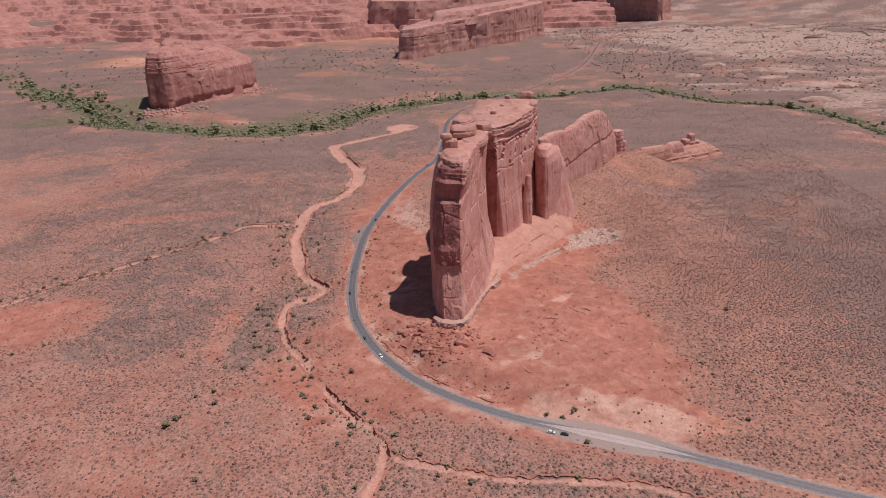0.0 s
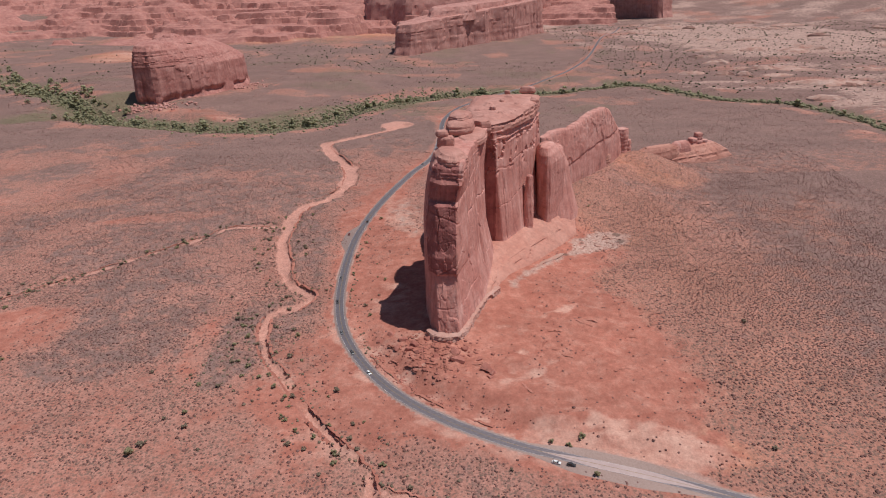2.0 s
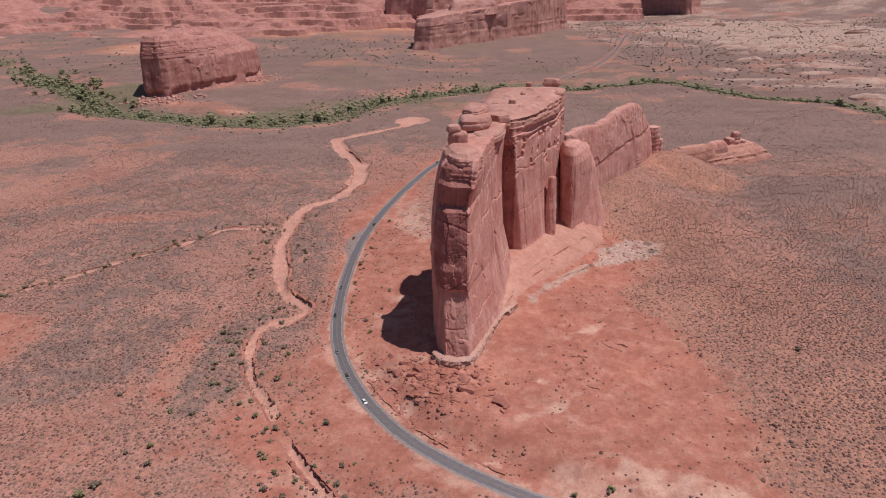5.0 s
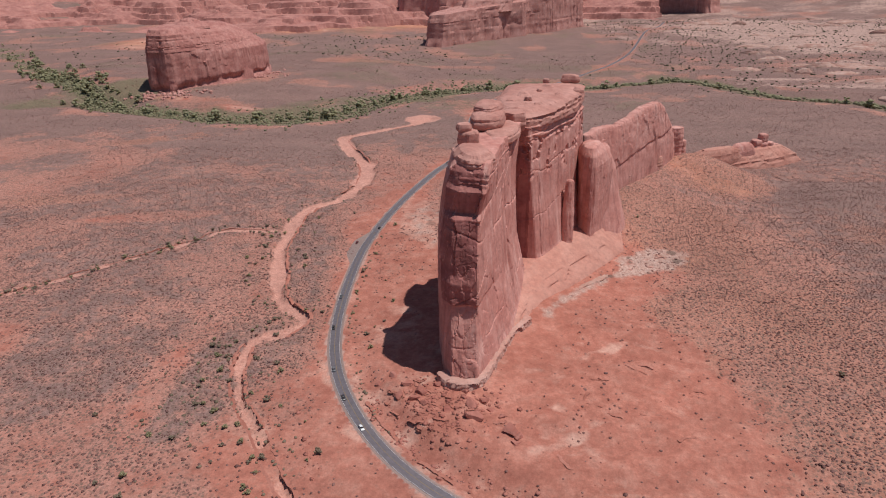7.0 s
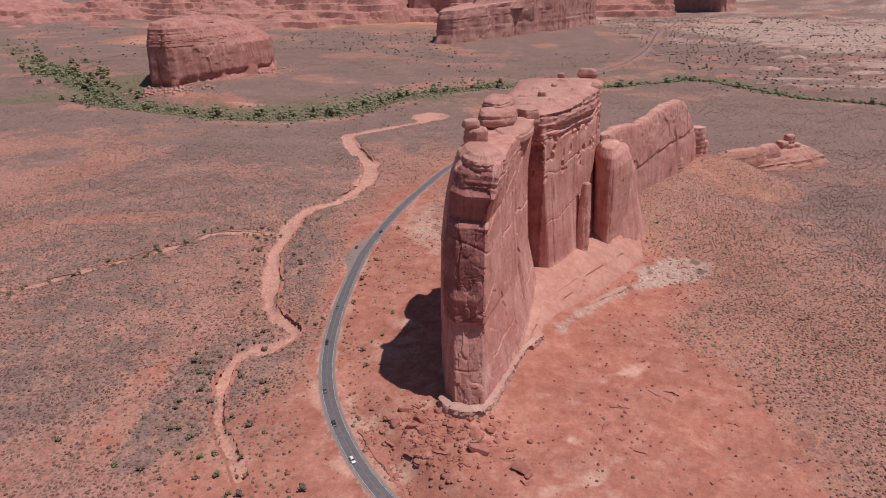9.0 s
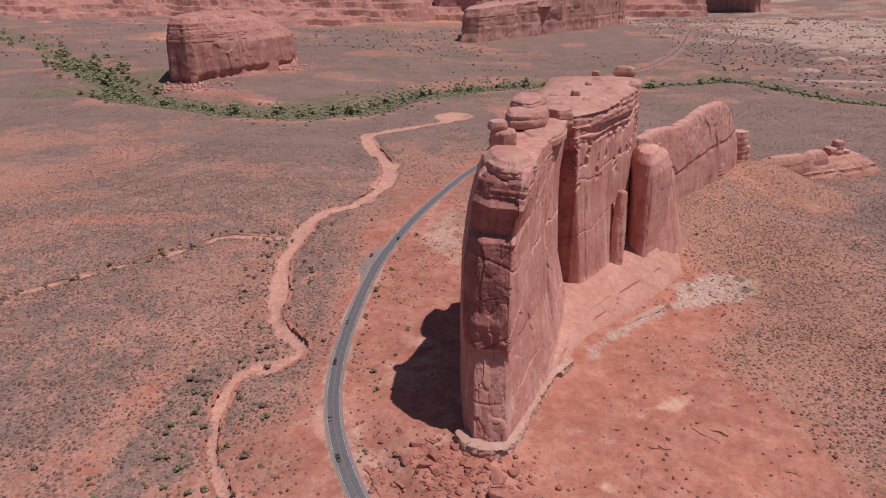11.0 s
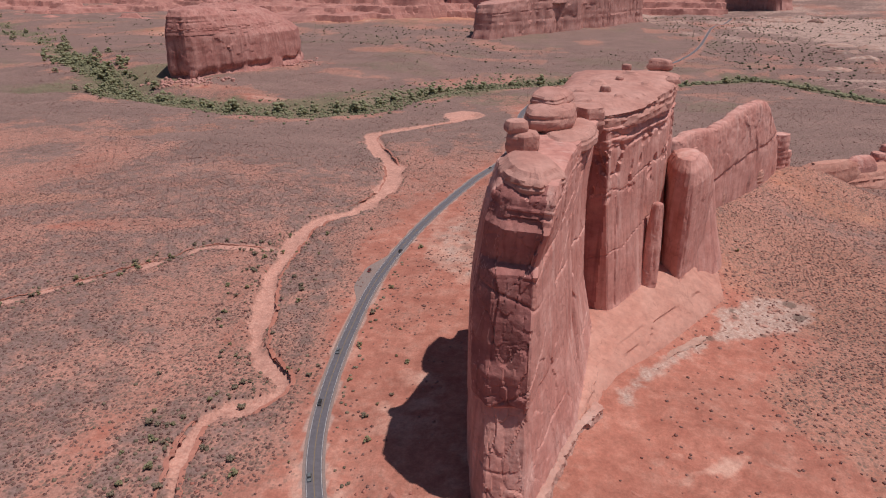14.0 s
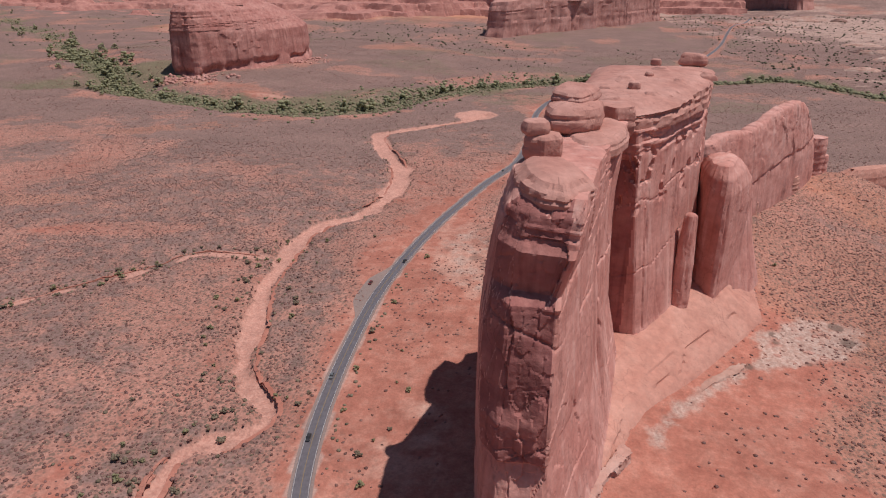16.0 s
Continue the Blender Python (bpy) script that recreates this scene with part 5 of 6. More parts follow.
def outcrops():
    """Low swells of bare rock over the bleached country."""
    r = random.Random(31)
    pale = tagged(new("bleached_swells"), "far bleached slickrock swells with dark cracks", "rock formation")
    for n in range(48):
        x, y = (r.uniform(700, 1700), r.uniform(1350, 2500)) if n < 30 else (r.uniform(560, 1050), r.uniform(820, 1250))
        if near_line(np.array([x]), np.array([y]), ROAD)[0][0] < 90 or near_line(np.array([x]), np.array([y]), WASH)[0][0] < 45:
            continue
        z = float(height(np.array([x]), np.array([y]))[0])
        rx, h = r.uniform(16, 60), r.uniform(2, 8)
        slab("swell", pale, x, y, rx, rx * r.uniform(0.3, 0.6), z - 3, z + h, r.uniform(-30, 10), 600 + n, PALEROCK, shape="mound", spacing=3.0, wobble=0.8, crown=0.3 * h, rough=1.5, blocks=1.2)


outcrops()


# ---------------------------------------------------------------- loose rock
rng = np.random.default_rng(7)


def ground_z(x, y):
    return float(height(np.array([x]), np.array([y]))[0])


def boulder_mesh(seed, flat=0.7):
    """A broken boulder about one metre in radius, with planed faces."""
    bm = bmesh.new()
    bmesh.ops.create_icosphere(bm, subdivisions=3, radius=1.0)
    r = random.Random(seed)
    cuts = [(Vector((r.uniform(-1, 1), r.uniform(-1, 1), r.uniform(-0.6, 1))).normalized(), r.uniform(0.45, 0.72)) for _ in range(8)]
    for v in bm.verts:
        for n, d in cuts:
            over = v.co.dot(n) - d
            if over > 0:
                v.co -= n * over * 0.98
        v.co += 0.03 * noise.noise_vector(v.co * 2.3 + Vector((seed, 0, 0)))
        v.co.z *= flat
    data = bpy.data.meshes.new("boulder")
    bm.to_mesh(data)
    bm.free()
    data.materials.append(RED_BLOCK)
    data.shade_smooth()
    data.set_sharp_from_angle(angle=radians(25))
    return data


BOULDERS = [boulder_mesh(n, 0.6 + 0.1 * (n % 3)) for n in range(5)]
# plan place and size of the blocks fallen from the tower
FALLEN = [(6, -37, 3.6), (5, -29, 2.8), (11, -24, 2.4), (24, -48, 3.2), (28, -50, 2.2), (26, -55, 1.8), (-23, -16, 3.0), (-26, -22, 2.6), (-20, -26, 2.2), (-9, -32, 2.4),
          (-31, -8, 2.6), (-40, 1, 2.0), (-14, -12, 2.0), (-48, -3, 1.8), (-34, -18, 2.4), (14, -30, 1.6), (0, -22, 1.6), (-10, -6, 1.5), (1, -17, 1.8), (-6, -14, 1.2), (20, -36, 1.4)]
for n, (x, y, size) in enumerate(FALLEN):
    size *= 1.5
    ob = new("boulder", BOULDERS[n % 5])
    ob.matrix_basis = Matrix.Translation((x, y, ground_z(x, y) + 0.15 * size)) @ Euler((0.2 * math.sin(n), 0.25 * math.cos(2 * n), n * 1.9)).to_matrix().to_4x4() @ Matrix.Diagonal((size, size * 0.8, size * 0.85, 1))
    tagged(ob, "fallen red sandstone boulder lying on red soil", "boulder", "boulders below the tower")


def scatter(name, places, sizes, heights, mat, label, category, sides=5, seed=0, sharp=False):
    """Many small low bodies in one mesh, each with a ring, a shoulder and a tip."""
    places = np.asarray(places, float)
    n = len(places)
    r = np.random.default_rng(seed)
    z = height(places[:, 0], places[:, 1])
    a0 = r.uniform(0, 6.28, n)
    rings = []
    for level, wide in ((-0.1, 0.85), (0.5, 1.0)):
        for k in range(sides):
            a = a0 + 6.2832 * k / sides
            g = sizes * wide * r.uniform(0.7, 1.3, n)
            rings.append(np.stack([places[:, 0] + g * np.cos(a), places[:, 1] + g * np.sin(a), z + heights * (level + r.uniform(-0.12, 0.12, n) * (level > 0))], -1))
    rings.append(np.stack([places[:, 0] + 0.2 * sizes * r.uniform(-1, 1, n), places[:, 1] + 0.2 * sizes * r.uniform(-1, 1, n), z + heights], -1))
    co = np.stack(rings, 1).reshape(-1, 3)
    per = 2 * sides + 1
    tri = []
    for k in range(sides):
        k2 = (k + 1) % sides
        tri += [(k, k2, sides + k2), (k, sides + k2, sides + k), (sides + k, sides + k2, 2 * sides)]
    tri = (np.array(tri)[None] + (np.arange(n) * per)[:, None, None]).reshape(-1, 3)
    data = raw_mesh(name, co, tri)
    if not sharp:
        data.shade_smooth()
    data.materials.append(mat)
    return tagged(new(name, data), label, category, kind="stuff")


def build_rubble():
    r = np.random.default_rng(11)
    a = np.stack([r.normal(-14, 20, 520), r.normal(-30, 14, 520)], -1)
    rim = curve_points([(-62, 2), (-54, -16), (-38, -40), (-15, -62), (10, -78), (40, -90)], 1.0)
    b = rim[r.integers(0, len(rim), 150)] + r.normal(0, 3.5, (150, 2))
    cut = curve_points([(-128, 4), (-112, -22), (-95, -50), (-76, -78), (-60, -98), (-40, -112)], 1.0)
    c = cut[r.integers(0, len(cut), 150)] + r.normal(0, 1.3, (150, 2)) + [9, 4]
    places = np.vstack([a, b, c[:40] + r.normal(0, 4, (40, 2))])
    d = near_line(places[:, 0], places[:, 1], ROAD)[0]
    places = places[d > 6]
    size = r.uniform(0.25, 0.75, len(places)) * r.choice([1, 1, 1.3, 2.0], len(places))
    scatter("rubble", places, size, size * r.uniform(0.35, 0.7, len(places)), RED_BLOCK, "broken red sandstone rubble at the foot of the tower", "rubble", 5, 3, True)
    lobe = np.stack([r.normal(75, 50, 320), r.normal(-30, 38, 320)], -1)
    lobe = lobe[near_line(lobe[:, 0], lobe[:, 1], ROAD)[0] > 8]
    size = r.uniform(0.12, 0.42, len(lobe))
    scatter("loose_stones", lobe, size, size * r.uniform(0.3, 0.7, len(lobe)), RED_BLOCK, "small loose red stones on bare soil", "stones", 5, 13, True)
    t = np.vstack([np.stack([r.normal(-545, 32, 160), r.normal(848, 14, 160)], -1), np.stack([r.normal(-425, 14, 60), r.normal(1035, 25, 60)], -1)])
    size = r.uniform(1.0, 4.0, len(t))
    scatter("talus", t, size, size * r.uniform(0.7, 1.2, len(t)), FAR_ROCK, "heap of fallen red blocks below the butte", "rubble", 5, 4, True)


build_rubble()
build_banks()


# ---------------------------------------------------------------- plants
def scrub_places():
    """Low shrubs over the plains: thick on the grey ground, thin on bare sand, none on roads and wash beds."""
    r = np.random.default_rng(21)
    step = 2.0
    gx, gy = np.meshgrid(np.arange(-480, 480, step), np.arange(-215, 520, step))
    p = np.stack([gx.ravel(), gy.ravel()], -1) + r.uniform(-0.95, 0.95, (gx.size, 2))
    # what the walk can see
    p = p[np.abs(p[:, 0]) < 270 + 0.65 * (p[:, 1] + 215)]
    zone_a, zone_b = zones(p[:, 0], p[:, 1])
    patch = fbm(p[:, 0] / 18, p[:, 1] / 18, 0.0, 81, 3)
    bald = smooth(0.1, 0.45, fbm(p[:, 0] / 70, p[:, 1] / 50, 0.0, 82, 2)) * (p[:, 0] < 0)
    east = smooth(150, 300, p[:, 0] + 0.25 * p[:, 1] + 30 * patch)
    chance = (0.05 + 0.66 * np.maximum(0, zone_a[:, 0] - 0.1)) * (0.85 + 0.8 * patch) * (1 - 0.5 * bald) + 0.45 * east * (1 - smooth(40, 230, p[:, 1]))
    chance = chance * (1 - zone_a[:, 2]) * (1 - zone_b[:, 0])
    d = near_line(p[:, 0], p[:, 1], TOWER_AXIS, 200)[0]
    chance = chance * smooth(28, 52, d) * np.where(near_line(p[:, 0], p[:, 1], ROAD, 60)[0] < 6.5, 0, 1)
    chance = chance * (1 - 0.6 * smooth(260, 520, p[:, 1]))
    p = p[r.uniform(0, 1, len(p)) < chance]
    return p


def build_scrub():
    r = np.random.default_rng(22)
    p = scrub_places()
    size = r.uniform(0.4, 0.85, len(p)) * np.where(r.uniform(0, 1, len(p)) < 0.06, 1.5, 1.0)
    scatter("desert_scrub", p, size, size * r.uniform(0.4, 0.6, len(p)), SAGE, "low dry grey-brown desert scrub dotted over the plain", "scrub", 5, 5)
    # coarser tufts on the plains farther off
    q = np.stack([r.uniform(-950, 900, 60000), r.uniform(430, 1500, 60000)], -1)
    q = q[np.abs(q[:, 0]) < 330 + 0.62 * q[:, 1]]
    a, b = zones(q[:, 0], q[:, 1])
    d = near_line(q[:, 0], q[:, 1], FIN_AXIS, 120)[0]
    tuft = fbm(q[:, 0] / 60, q[:, 1] / 24, 0.0, 83, 3)
    keep = (0.25 + 0.75 * a[:, 0]) * (0.75 + 0.9 * tuft) * (1 - a[:, 2]) * (1 - b[:, 0]) * (d > 30) * 0.62
    q = q[r.uniform(0, 1, len(q)) < keep]
    size = r.uniform(0.6, 1.2, len(q))
    scatter("distant_scrub", q, size, size * r.uniform(0.3, 0.5, len(q)), SAGE, "sparse grey-brown scrub on the plain beyond", "scrub", 5, 9)
    # darker brush thickets along the wash beds
    out = []
    for line, count, wide in ((ARROYO, 520, 10.0), (SIDE_WASH, 300, 6.0), (ARROYO_EAST, 160, 7.0)):
        q = line[r.integers(0, len(line), count)] + r.normal(0, wide, (count, 2))
        out.append(q)
    out.append(np.stack([r.normal(-150, 18, 110), r.normal(0, 40, 110)], -1))
    verge = ROAD[(ROAD_Y > -70) & (ROAD_Y < 230)]
    q = verge[r.integers(0, len(verge), 70)]
    out.append(q + np.stack([r.uniform(7, 13, 70), r.normal(0, 2, 70)], -1))
    q = np.vstack(out)
    a, b = zones(q[:, 0], q[:, 1])
    q = q[(a[:, 2] < 0.3) & (b[:, 0] < 0.3) & (near_line(q[:, 0], q[:, 1], ROAD)[0] > 6.5)]
    size = r.uniform(0.45, 1.15, len(q))
    scatter("wash_brush", q, size, size * r.uniform(0.8, 1.2, len(q)), BUSH, "dark brush along the banks of the dry washes", "brush", 6, 6)
    # low green willows filling the wash bed
    line = WASH[int(0.12 * len(WASH)) : int(0.92 * len(WASH))]
    pick = np.r_[r.integers(0, len(line), 2600), r.integers(int(0.3 * len(line)), int(0.75 * len(line)), 2400)]
    spread_of = np.where((line[pick, 0] > -400) & (line[pick, 0] < 60), 30, np.where(line[pick, 0] > 60, 6, 13))
    q = line[pick] + r.normal(0, 1, (len(pick), 2)) * spread_of[:, None]
    q = q[near_line(q[:, 0], q[:, 1], ROAD)[0] > 12]
    size = r.uniform(1.0, 3.0, len(q)) * np.where(q[:, 0] > 60, 1.5, 1.0)
    scatter("wash_willows", q, size, size * r.uniform(0.7, 1.2, len(q)), WILLOW, "low green willow thicket along the wash bed", "thicket", 7, 8)
    # junipers on the far slopes
    far = [np.stack([r.uniform(-620, -60, 330), r.uniform(1350, 2000, 330)], -1), np.stack([r.uniform(-1500, -600, 330), r.uniform(1250, 2300, 330)], -1),
           np.stack([r.uniform(400, 1700, 3600), r.uniform(900, 2500, 3600)], -1), np.stack([r.uniform(-260, 400, 50), r.uniform(1050, 1500, 50)], -1)]
    q = np.vstack(far)
    q = q[near_line(q[:, 0], q[:, 1], ROAD)[0] > 9]
    size = r.uniform(0.9, 2.8, len(q))
    scatter("far_junipers", q, size, size * r.uniform(0.8, 1.3, len(q)), JUNIPER, "scattered dark junipers on far slopes", "juniper", 7, 7)


build_scrub()


def leaf_cloud(bm, r, centres, count, size):
    """Small leaf blades scattered round clump centres."""
    for _ in range(count):
        c, rad = r.choice(centres)
        d = Vector((r.gauss(0, 1), r.gauss(0, 1), r.gauss(0, 0.9)))
        p = c + d.normalized() * rad * r.uniform(0.55, 1.08)
        if p.z < 0.02:
            continue
        u = Vector((r.gauss(0, 1), r.gauss(0, 1), r.gauss(0, 1))).normalized()
        w = u.cross(d.normalized() + Vector((0.01, 0.02, 0.03)))
        s = size * r.uniform(0.6, 1.4)
        vs = [bm.verts.new(p + u * s), bm.verts.new(p + w * s * 0.7), bm.verts.new(p - u * s), bm.verts.new(p - w * s * 0.7)]
        bm.faces.new(vs)


def clump(bm, r, c, rad):
    made = bmesh.ops.create_icosphere(bm, subdivisions=2, radius=rad)
    flat = r.uniform(0.7, 0.95)
    for v in made["verts"]:
        g = r.uniform(0.86, 1.12)
        v.co = Vector((v.co.x * g, v.co.y * g, v.co.z * g * flat)) + c
        v.co.z = max(v.co.z, 0.0)


def limb(bm, a, b, ra, rb, sides=6):
    """A tapered round limb from a to b."""
    axis = (b - a).normalized()
    u = axis.orthogonal().normalized()
    w = axis.cross(u)
    lo = [bm.verts.new(a + (u * math.cos(6.2832 * k / sides) + w * math.sin(6.2832 * k / sides)) * ra) for k in range(sides)]
    hi = [bm.verts.new(b + (u * math.cos(6.2832 * k / sides) + w * math.sin(6.2832 * k / sides)) * rb) for k in range(sides)]
    for k in range(sides):
        bm.faces.new((lo[k], lo[(k + 1) % sides], hi[(k + 1) % sides], hi[k]))


def bm_mesh(name, bm, mat, smooth_shade=True):
    data = bpy.data.meshes.new(name)
    bm.to_mesh(data)
    bm.free()
    data.materials.append(mat)
    if smooth_shade:
        data.shade_smooth()
    return data


def bush_kind(seed, leaf):
    """A shrub about two metres across: stems and an uneven open crown."""
    r = random.Random(seed)
    ob = new("shrub")
    bm = bmesh.new()
    centres = []
    for _ in range(11):
        a, d = r.uniform(0, 6.28), r.uniform(0.1, 0.75)
        c = Vector((d * math.cos(a), d * math.sin(a), r.uniform(0.35, 0.95) * (1.1 - 0.5 * d)))
        centres.append((c, r.uniform(0.22, 0.4)))
        clump(bm, r, c, centres[-1][1] * 0.8)
    leaf_cloud(bm, r, centres, 170, 0.1)
    part("foliage", bm_mesh("foliage", bm, leaf), ob)
    bm = bmesh.new()
    for c, _ in centres[:6]:
        limb(bm, Vector((0, 0, -0.15)), c, 0.05, 0.02, 4)
    part("stems", bm_mesh("stems", bm, BARK), ob)
    return ob


def tree_kind(seed):
    """A cottonwood about six metres high: trunk, limbs and a ragged crown."""
    r = random.Random(seed)
    ob = new("cottonwood_tree")
    bm, wood = bmesh.new(), bmesh.new()
    top = Vector((r.uniform(-0.3, 0.3), r.uniform(-0.3, 0.3), 2.6))
    limb(wood, Vector((0, 0, -0.4)), top, 0.28, 0.16, 7)
    centres = []
    for n in range(15):
        a, d = r.uniform(0, 6.28), r.uniform(0.2, 2.3)
        c = Vector((d * math.cos(a), d * math.sin(a), r.uniform(1.2, 5.4) - 0.45 * d))
        c.z = max(c.z, 0.9)
        centres.append((c, r.uniform(0.6, 1.15)))
        clump(bm, r, c, centres[-1][1] * 0.95)
        if n < 7:
            limb(wood, top * r.uniform(0.5, 1.0), c, 0.1, 0.03, 5)
    leaf_cloud(bm, r, centres, 150, 0.12)
    part("crown", bm_mesh("crown", bm, TREE_LEAF), ob)
    part("trunk", bm_mesh("trunk", wood, BARK), ob)
    return ob


BUSH_GREEN = leaf_material("green_shrub_leaves", (0.27, 0.24, 0.135), (0.46, 0.4, 0.235))
bush_kinds = [bush_kind(n, BUSH if n % 2 else BUSH_GREEN) for n in range(4)]
tree_kinds = [tree_kind(n + 40) for n in range(5)]

# single shrubs that stand out: plan place and radius
SHRUBS_SOUTH = [(-54, -166, 2), (8, -166, 2), (65, -165, 2), (-141, -162, 2), (-241, -159, 2), (-10, -159, 2), (-5, -151, 2), (-20, -141, 2), (75, -136, 2), (32, -132, 1),
                (-36, -124, 3), (174, -120, 2), (-175, -116, 3), (-61, -115, 2), (65, -113, 2), (-51, -111, 2), (56, -110, 2), (-171, -108, 3), (73, -107, 2), (-56, -102, 2),
                (-77, -100, 2), (-153, -92, 2), (-70, -90, 2), (-168, -84, 2), (-158, -79, 2), (-97, -62, 2), (-85, -56, 1), (-136, -55, 1), (-111, -51, 2)]
SHRUBS_MID = [(-147, -50, 2), (-160, -48, 2), (-167, -40, 1), (-124, -40, 2), (-105, -38, 1), (-118, -37, 2), (-195, -35, 2), (-321, -30, 2), (-147, -21, 2), (-305, -18, 2),
              (-109, -16, 2), (-152, 1, 2), (-136, 2, 2), (-109, 12, 2), (213, 14, 2), (-88, 20, 1), (-128, 26, 2), (-59, 36, 2), (-160, 39, 3), (-162, 47, 2),
              (-64, 53, 2), (-349, 58, 3), (-125, 59, 2), (-60, 62, 1), (-175, 75, 1), (-78, 80, 2), (-362, 83, 2), (-106, 86, 1)]
SHRUBS_NORTH = [(-97, 90, 1), (-52, 97, 2), (-360, 100, 2), (-59, 103, 1), (-341, 105, 2), (-81, 112, 2), (-82, 147, 2), (-282, 167, 2), (-268, 175, 2), (-77, 181, 2),
                (-260, 185, 2), (-242, 212, 2), (-233, 231, 2), (-69, 247, 2), (-112, 277, 2), (147, 241, 2), (-854, 1166, 6), (-62, 130, 1), (-55, 70, 1), (-170, 240, 2), (-188, 246, 2)]
r = random.Random(5)
SHRUBS_WASH = []
lower = ARROYO[int(0.5 * len(ARROYO)) :]
for _ in range(95):
    q = r.choice(lower)
    side = r.choice((-1, -1, 1))
    x, y = q[0] + side * r.uniform(6, 26), q[1] + r.uniform(-8, 8)
    if float(near_line(np.array([x]), np.array([y]), ROAD)[0][0]) > 9 and float(near_line(np.array([x]), np.array([y]), ARROYO)[0][0]) > 6:
        SHRUBS_WASH.append((x, y, r.uniform(0.8, 2.4)))
for _ in range(34):
    q = r.choice(SIDE_WASH)
    SHRUBS_WASH.append((q[0] + r.gauss(0, 4), q[1] + r.choice((-1, 1)) * r.uniform(4, 9), r.uniform(0.9, 2.2)))
for n, (x, y, rad) in enumerate(SHRUBS_SOUTH + SHRUBS_MID + SHRUBS_NORTH + SHRUBS_WASH):
    s = (0.95 * rad + 0.4) * r.uniform(0.8, 1.25)
    m = Matrix.Translation((x, y, ground_z(x, y))) @ Euler((0, 0, r.uniform(0, 6.28))).to_matrix().to_4x4()
    ob = copy_thing(bush_kinds[n % 4], m)
    ob.scale = (s, s * r.uniform(0.85, 1.15), s * r.uniform(0.8, 1.05))
    tagged(ob, "rounded olive desert shrub standing on red soil", "shrub", "desert shrubs")

# cottonwoods along the green wash
WASH_STRETCHES = [(0.05, 0.20, 16, 26), (0.20, 0.30, 24, 34), (0.30, 0.36, 20, 16), (0.36, 0.52, 130, 24), (0.52, 0.60, 24, 8), (0.60, 0.68, 36, 6), (0.68, 0.78, 18, 5), (0.78, 0.92, 18, 14)]
n = 0
for a, b, count, wide in WASH_STRETCHES:
    for _ in range(count):
        q = WASH[int(r.uniform(a, b) * (len(WASH) - 1))]
        x, y = q[0] + r.gauss(0, wide), q[1] + r.gauss(0, wide)
        if float(near_line(np.array([x]), np.array([y]), ROAD)[0][0]) < 14:
            continue
        s = r.uniform(1.0, 2.2) * r.choice([1, 1, 1, 1.6])
        ob = copy_thing(tree_kinds[n % 5], Matrix.Translation((x, y, ground_z(x, y) - 0.1)) @ Euler((0, 0, r.uniform(0, 6.28))).to_matrix().to_4x4())
        ob.scale = (s * r.uniform(0.9, 1.3), s * r.uniform(0.9, 1.3), s)
        tagged(ob, "leafy green cottonwood growing along the wash", "tree", "trees along the wash")
        n += 1
for ob in bush_kinds + tree_kinds:
    for o in (*ob.children_recursive, ob):
        bpy.data.objects.remove(o)


# ---------------------------------------------------------------- cars
def prism(bm, outline, half, taper=1.0):
    """A body from a side outline (along x, z), with its upper points drawn in."""
    lows = min(z for _, z in outline)
    highs = max(z for _, z in outline)
    sides = []
    for s in (-1, 1):
        sides.append([bm.verts.new((x, s * half * (1 - (1 - taper) * (z - lows) / (highs - lows)), z)) for x, z in outline])
    k = len(outline)
    bm.faces.new(sides[0])
    bm.faces.new(sides[1][::-1])
    for n in range(k):
        bm.faces.new((sides[0][n], sides[1][n], sides[1][(n + 1) % k], sides[0][(n + 1) % k]))
    bmesh.ops.recalc_face_normals(bm, faces=bm.faces)


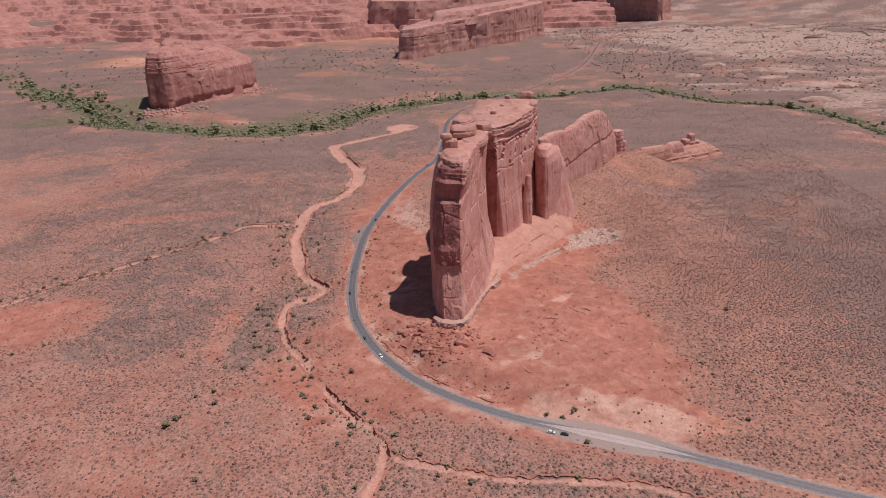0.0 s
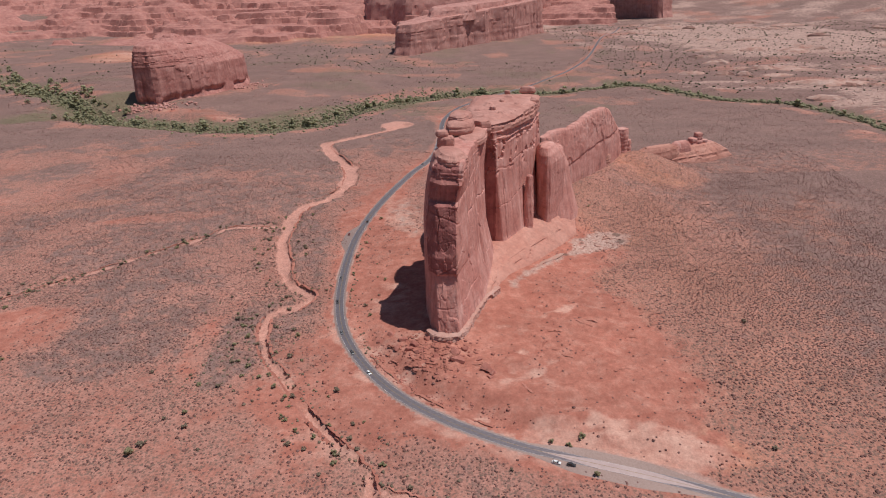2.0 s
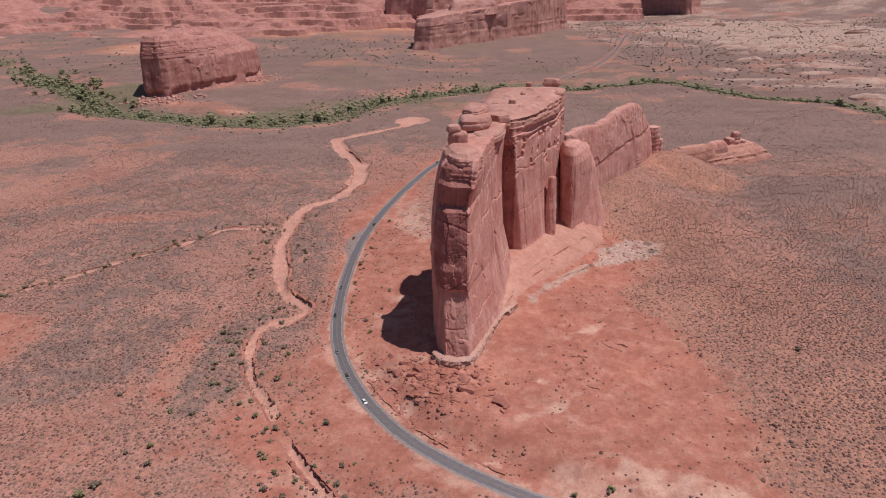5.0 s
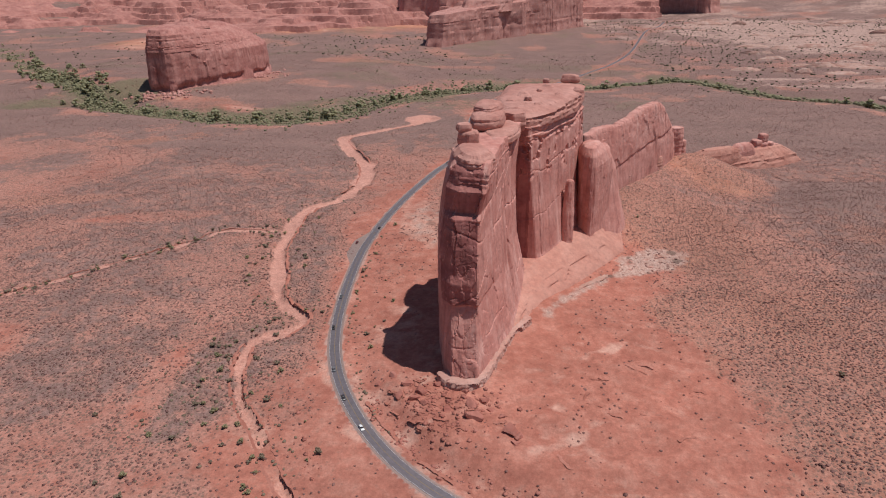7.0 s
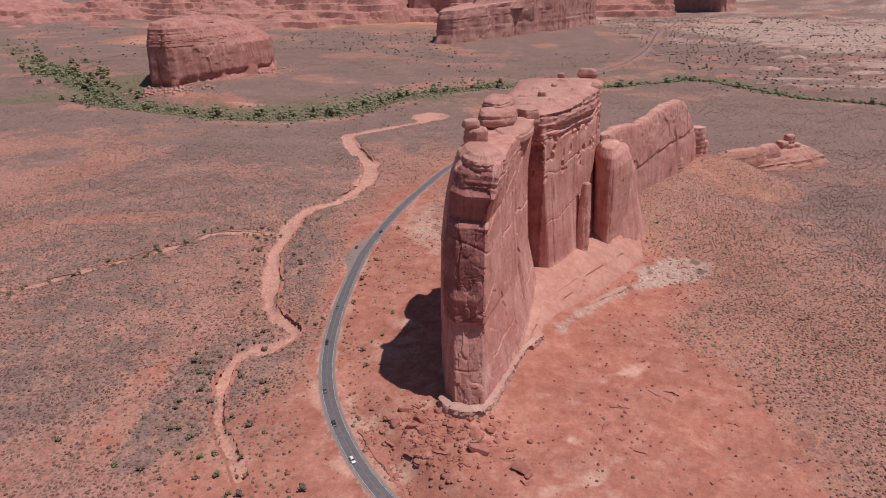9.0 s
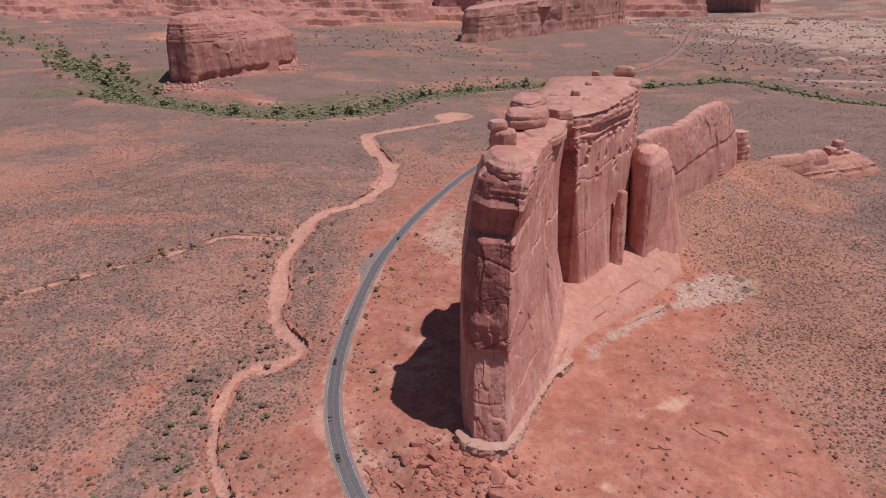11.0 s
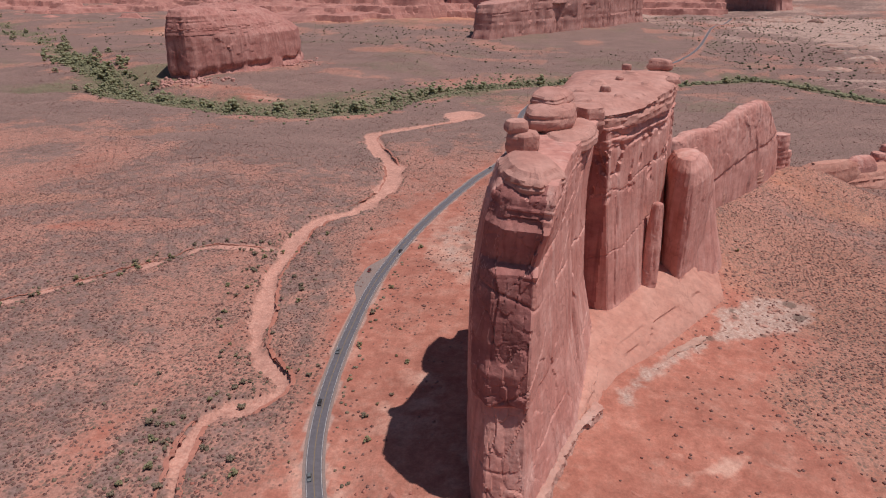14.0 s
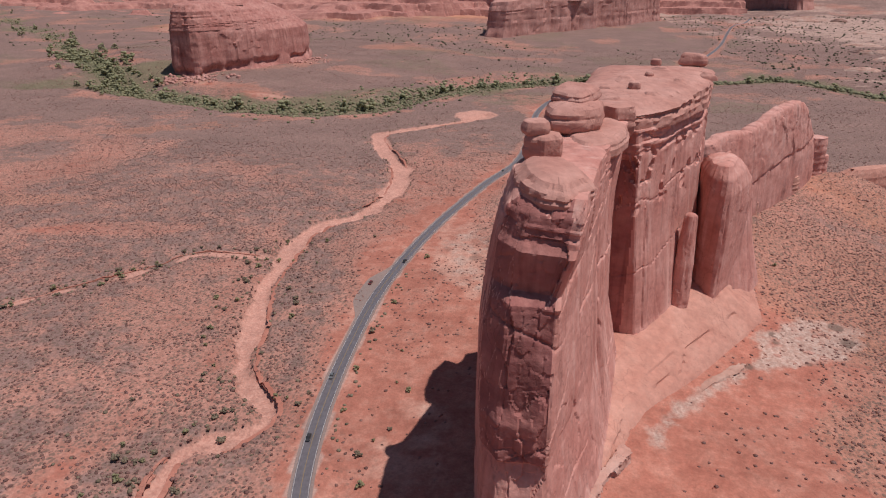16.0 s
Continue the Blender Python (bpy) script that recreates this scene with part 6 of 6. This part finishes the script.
def car_kind(paint, tall=1.5, long=4.7):
    ob = new("car")
    h = long / 2
    bm = bmesh.new()
    prism(bm, [(-h, 0.35), (h, 0.35), (h, 0.72), (h - 0.25, 0.88), (h - 1.25, 0.95), (-h + 0.5, 0.98), (-h, 0.85)], 0.9, 0.94)
    bmesh.ops.bevel(bm, geom=bm.edges[:], offset=0.06, segments=2, affect="EDGES")
    part("body", bm_mesh("body", bm, paint, False), ob)
    bm = bmesh.new()
    prism(bm, [(-h + 0.35, 0.96), (h - 1.2, 0.93), (h - 1.95, tall - 0.06), (-h + 0.95, tall - 0.06)], 0.82, 0.8)
    part("windows", bm_mesh("windows", bm, CAR_GLASS, False), ob, "dark tinted windows")
    bm = bmesh.new()
    prism(bm, [(-h + 0.85, tall - 0.07), (h - 1.9, tall - 0.07), (h - 2.0, tall), (-h + 1.0, tall)], 0.68, 0.9)
    bmesh.ops.bevel(bm, geom=bm.edges[:], offset=0.02, segments=2, affect="EDGES")
    part("roof", bm_mesh("roof", bm, paint, False), ob)
    bm = bmesh.new()
    bmesh.ops.create_cone(bm, cap_ends=True, segments=18, radius1=0.34, radius2=0.34, depth=0.24, matrix=Matrix.Rotation(radians(90), 4, "X"))
    bmesh.ops.bevel(bm, geom=bm.edges[:], offset=0.03, segments=1, affect="EDGES")
    tyre = bm_mesh("wheel", bm, RUBBER)
    bm = bmesh.new()
    bmesh.ops.create_cone(bm, cap_ends=True, segments=14, radius1=0.2, radius2=0.2, depth=0.27, matrix=Matrix.Rotation(radians(90), 4, "X"))
    hub = bm_mesh("rim", bm, RIM_METAL)
    for x in (-h + 0.85, h - 0.9):
        for y in (-0.82, 0.82):
            w = part("wheel", tyre, ob)
            w.location = (x, y, 0.34)
            part("rim", hub, w, "light metal rim")
    return ob


KINDS = {"white": car_kind(CAR_WHITE, 1.55), "black": car_kind(CAR_DARK, 1.65), "red": car_kind(CAR_RED, 1.6), "grey": car_kind(CAR_GREY, 1.5)}
# colour, height along y or x of the road line, side of the road, parked label
ON_ROAD = [("white", -39, 1.75, "driving lane"), ("black", -14, 1.75, "driving lane"), ("grey", 13, 1.75, "driving lane"), ("black", 60, 1.75, "driving lane"), ("grey", 104, 1.75, "driving lane"),
           ("red", 203, 8.5, "gravel bay"), ("black", 238, -1.75, "driving lane"), ("grey", 452, 1.75, "driving lane")]
for kind, at_y, side, where in ON_ROAD:
    n = int(np.argmin(np.abs(ROAD_Y - at_y) + 1000 * (ROAD_X > 0) * (at_y < 300)))
    d = ROAD[n + 1] - ROAD[n - 1]
    d /= np.linalg.norm(d)
    p = ROAD[n] + np.array([-d[1], d[0]]) * side
    yaw = math.atan2(d[1], d[0]) + (math.pi if side > 0 else 0)
    lift = 0.12 if side > 5 else 0.2
    ob = copy_thing(KINDS[kind], Matrix.Translation((p[0], p[1], ground_z(*ROAD[n]) + lift)) @ Matrix.Rotation(yaw, 4, "Z"))
    tagged(ob, f"{kind} passenger car on the grey asphalt road" if side < 5 else f"dark {kind} car parked on a gravel bay", "car", "cars on the park road")
for kind, x, y, yaw in (("white", 56, -126.5, -20), ("black", 63.5, -128.5, -16)):
    ob = copy_thing(KINDS[kind], Matrix.Translation((x, y, -4.0 + 0.12)) @ Matrix.Rotation(radians(yaw), 4, "Z"))
    tagged(ob, f"{kind} car parked on the gravel verge", "car", "cars on the park road")
for ob in KINDS.values():
    for o in (*ob.children_recursive, ob):
        bpy.data.objects.remove(o)
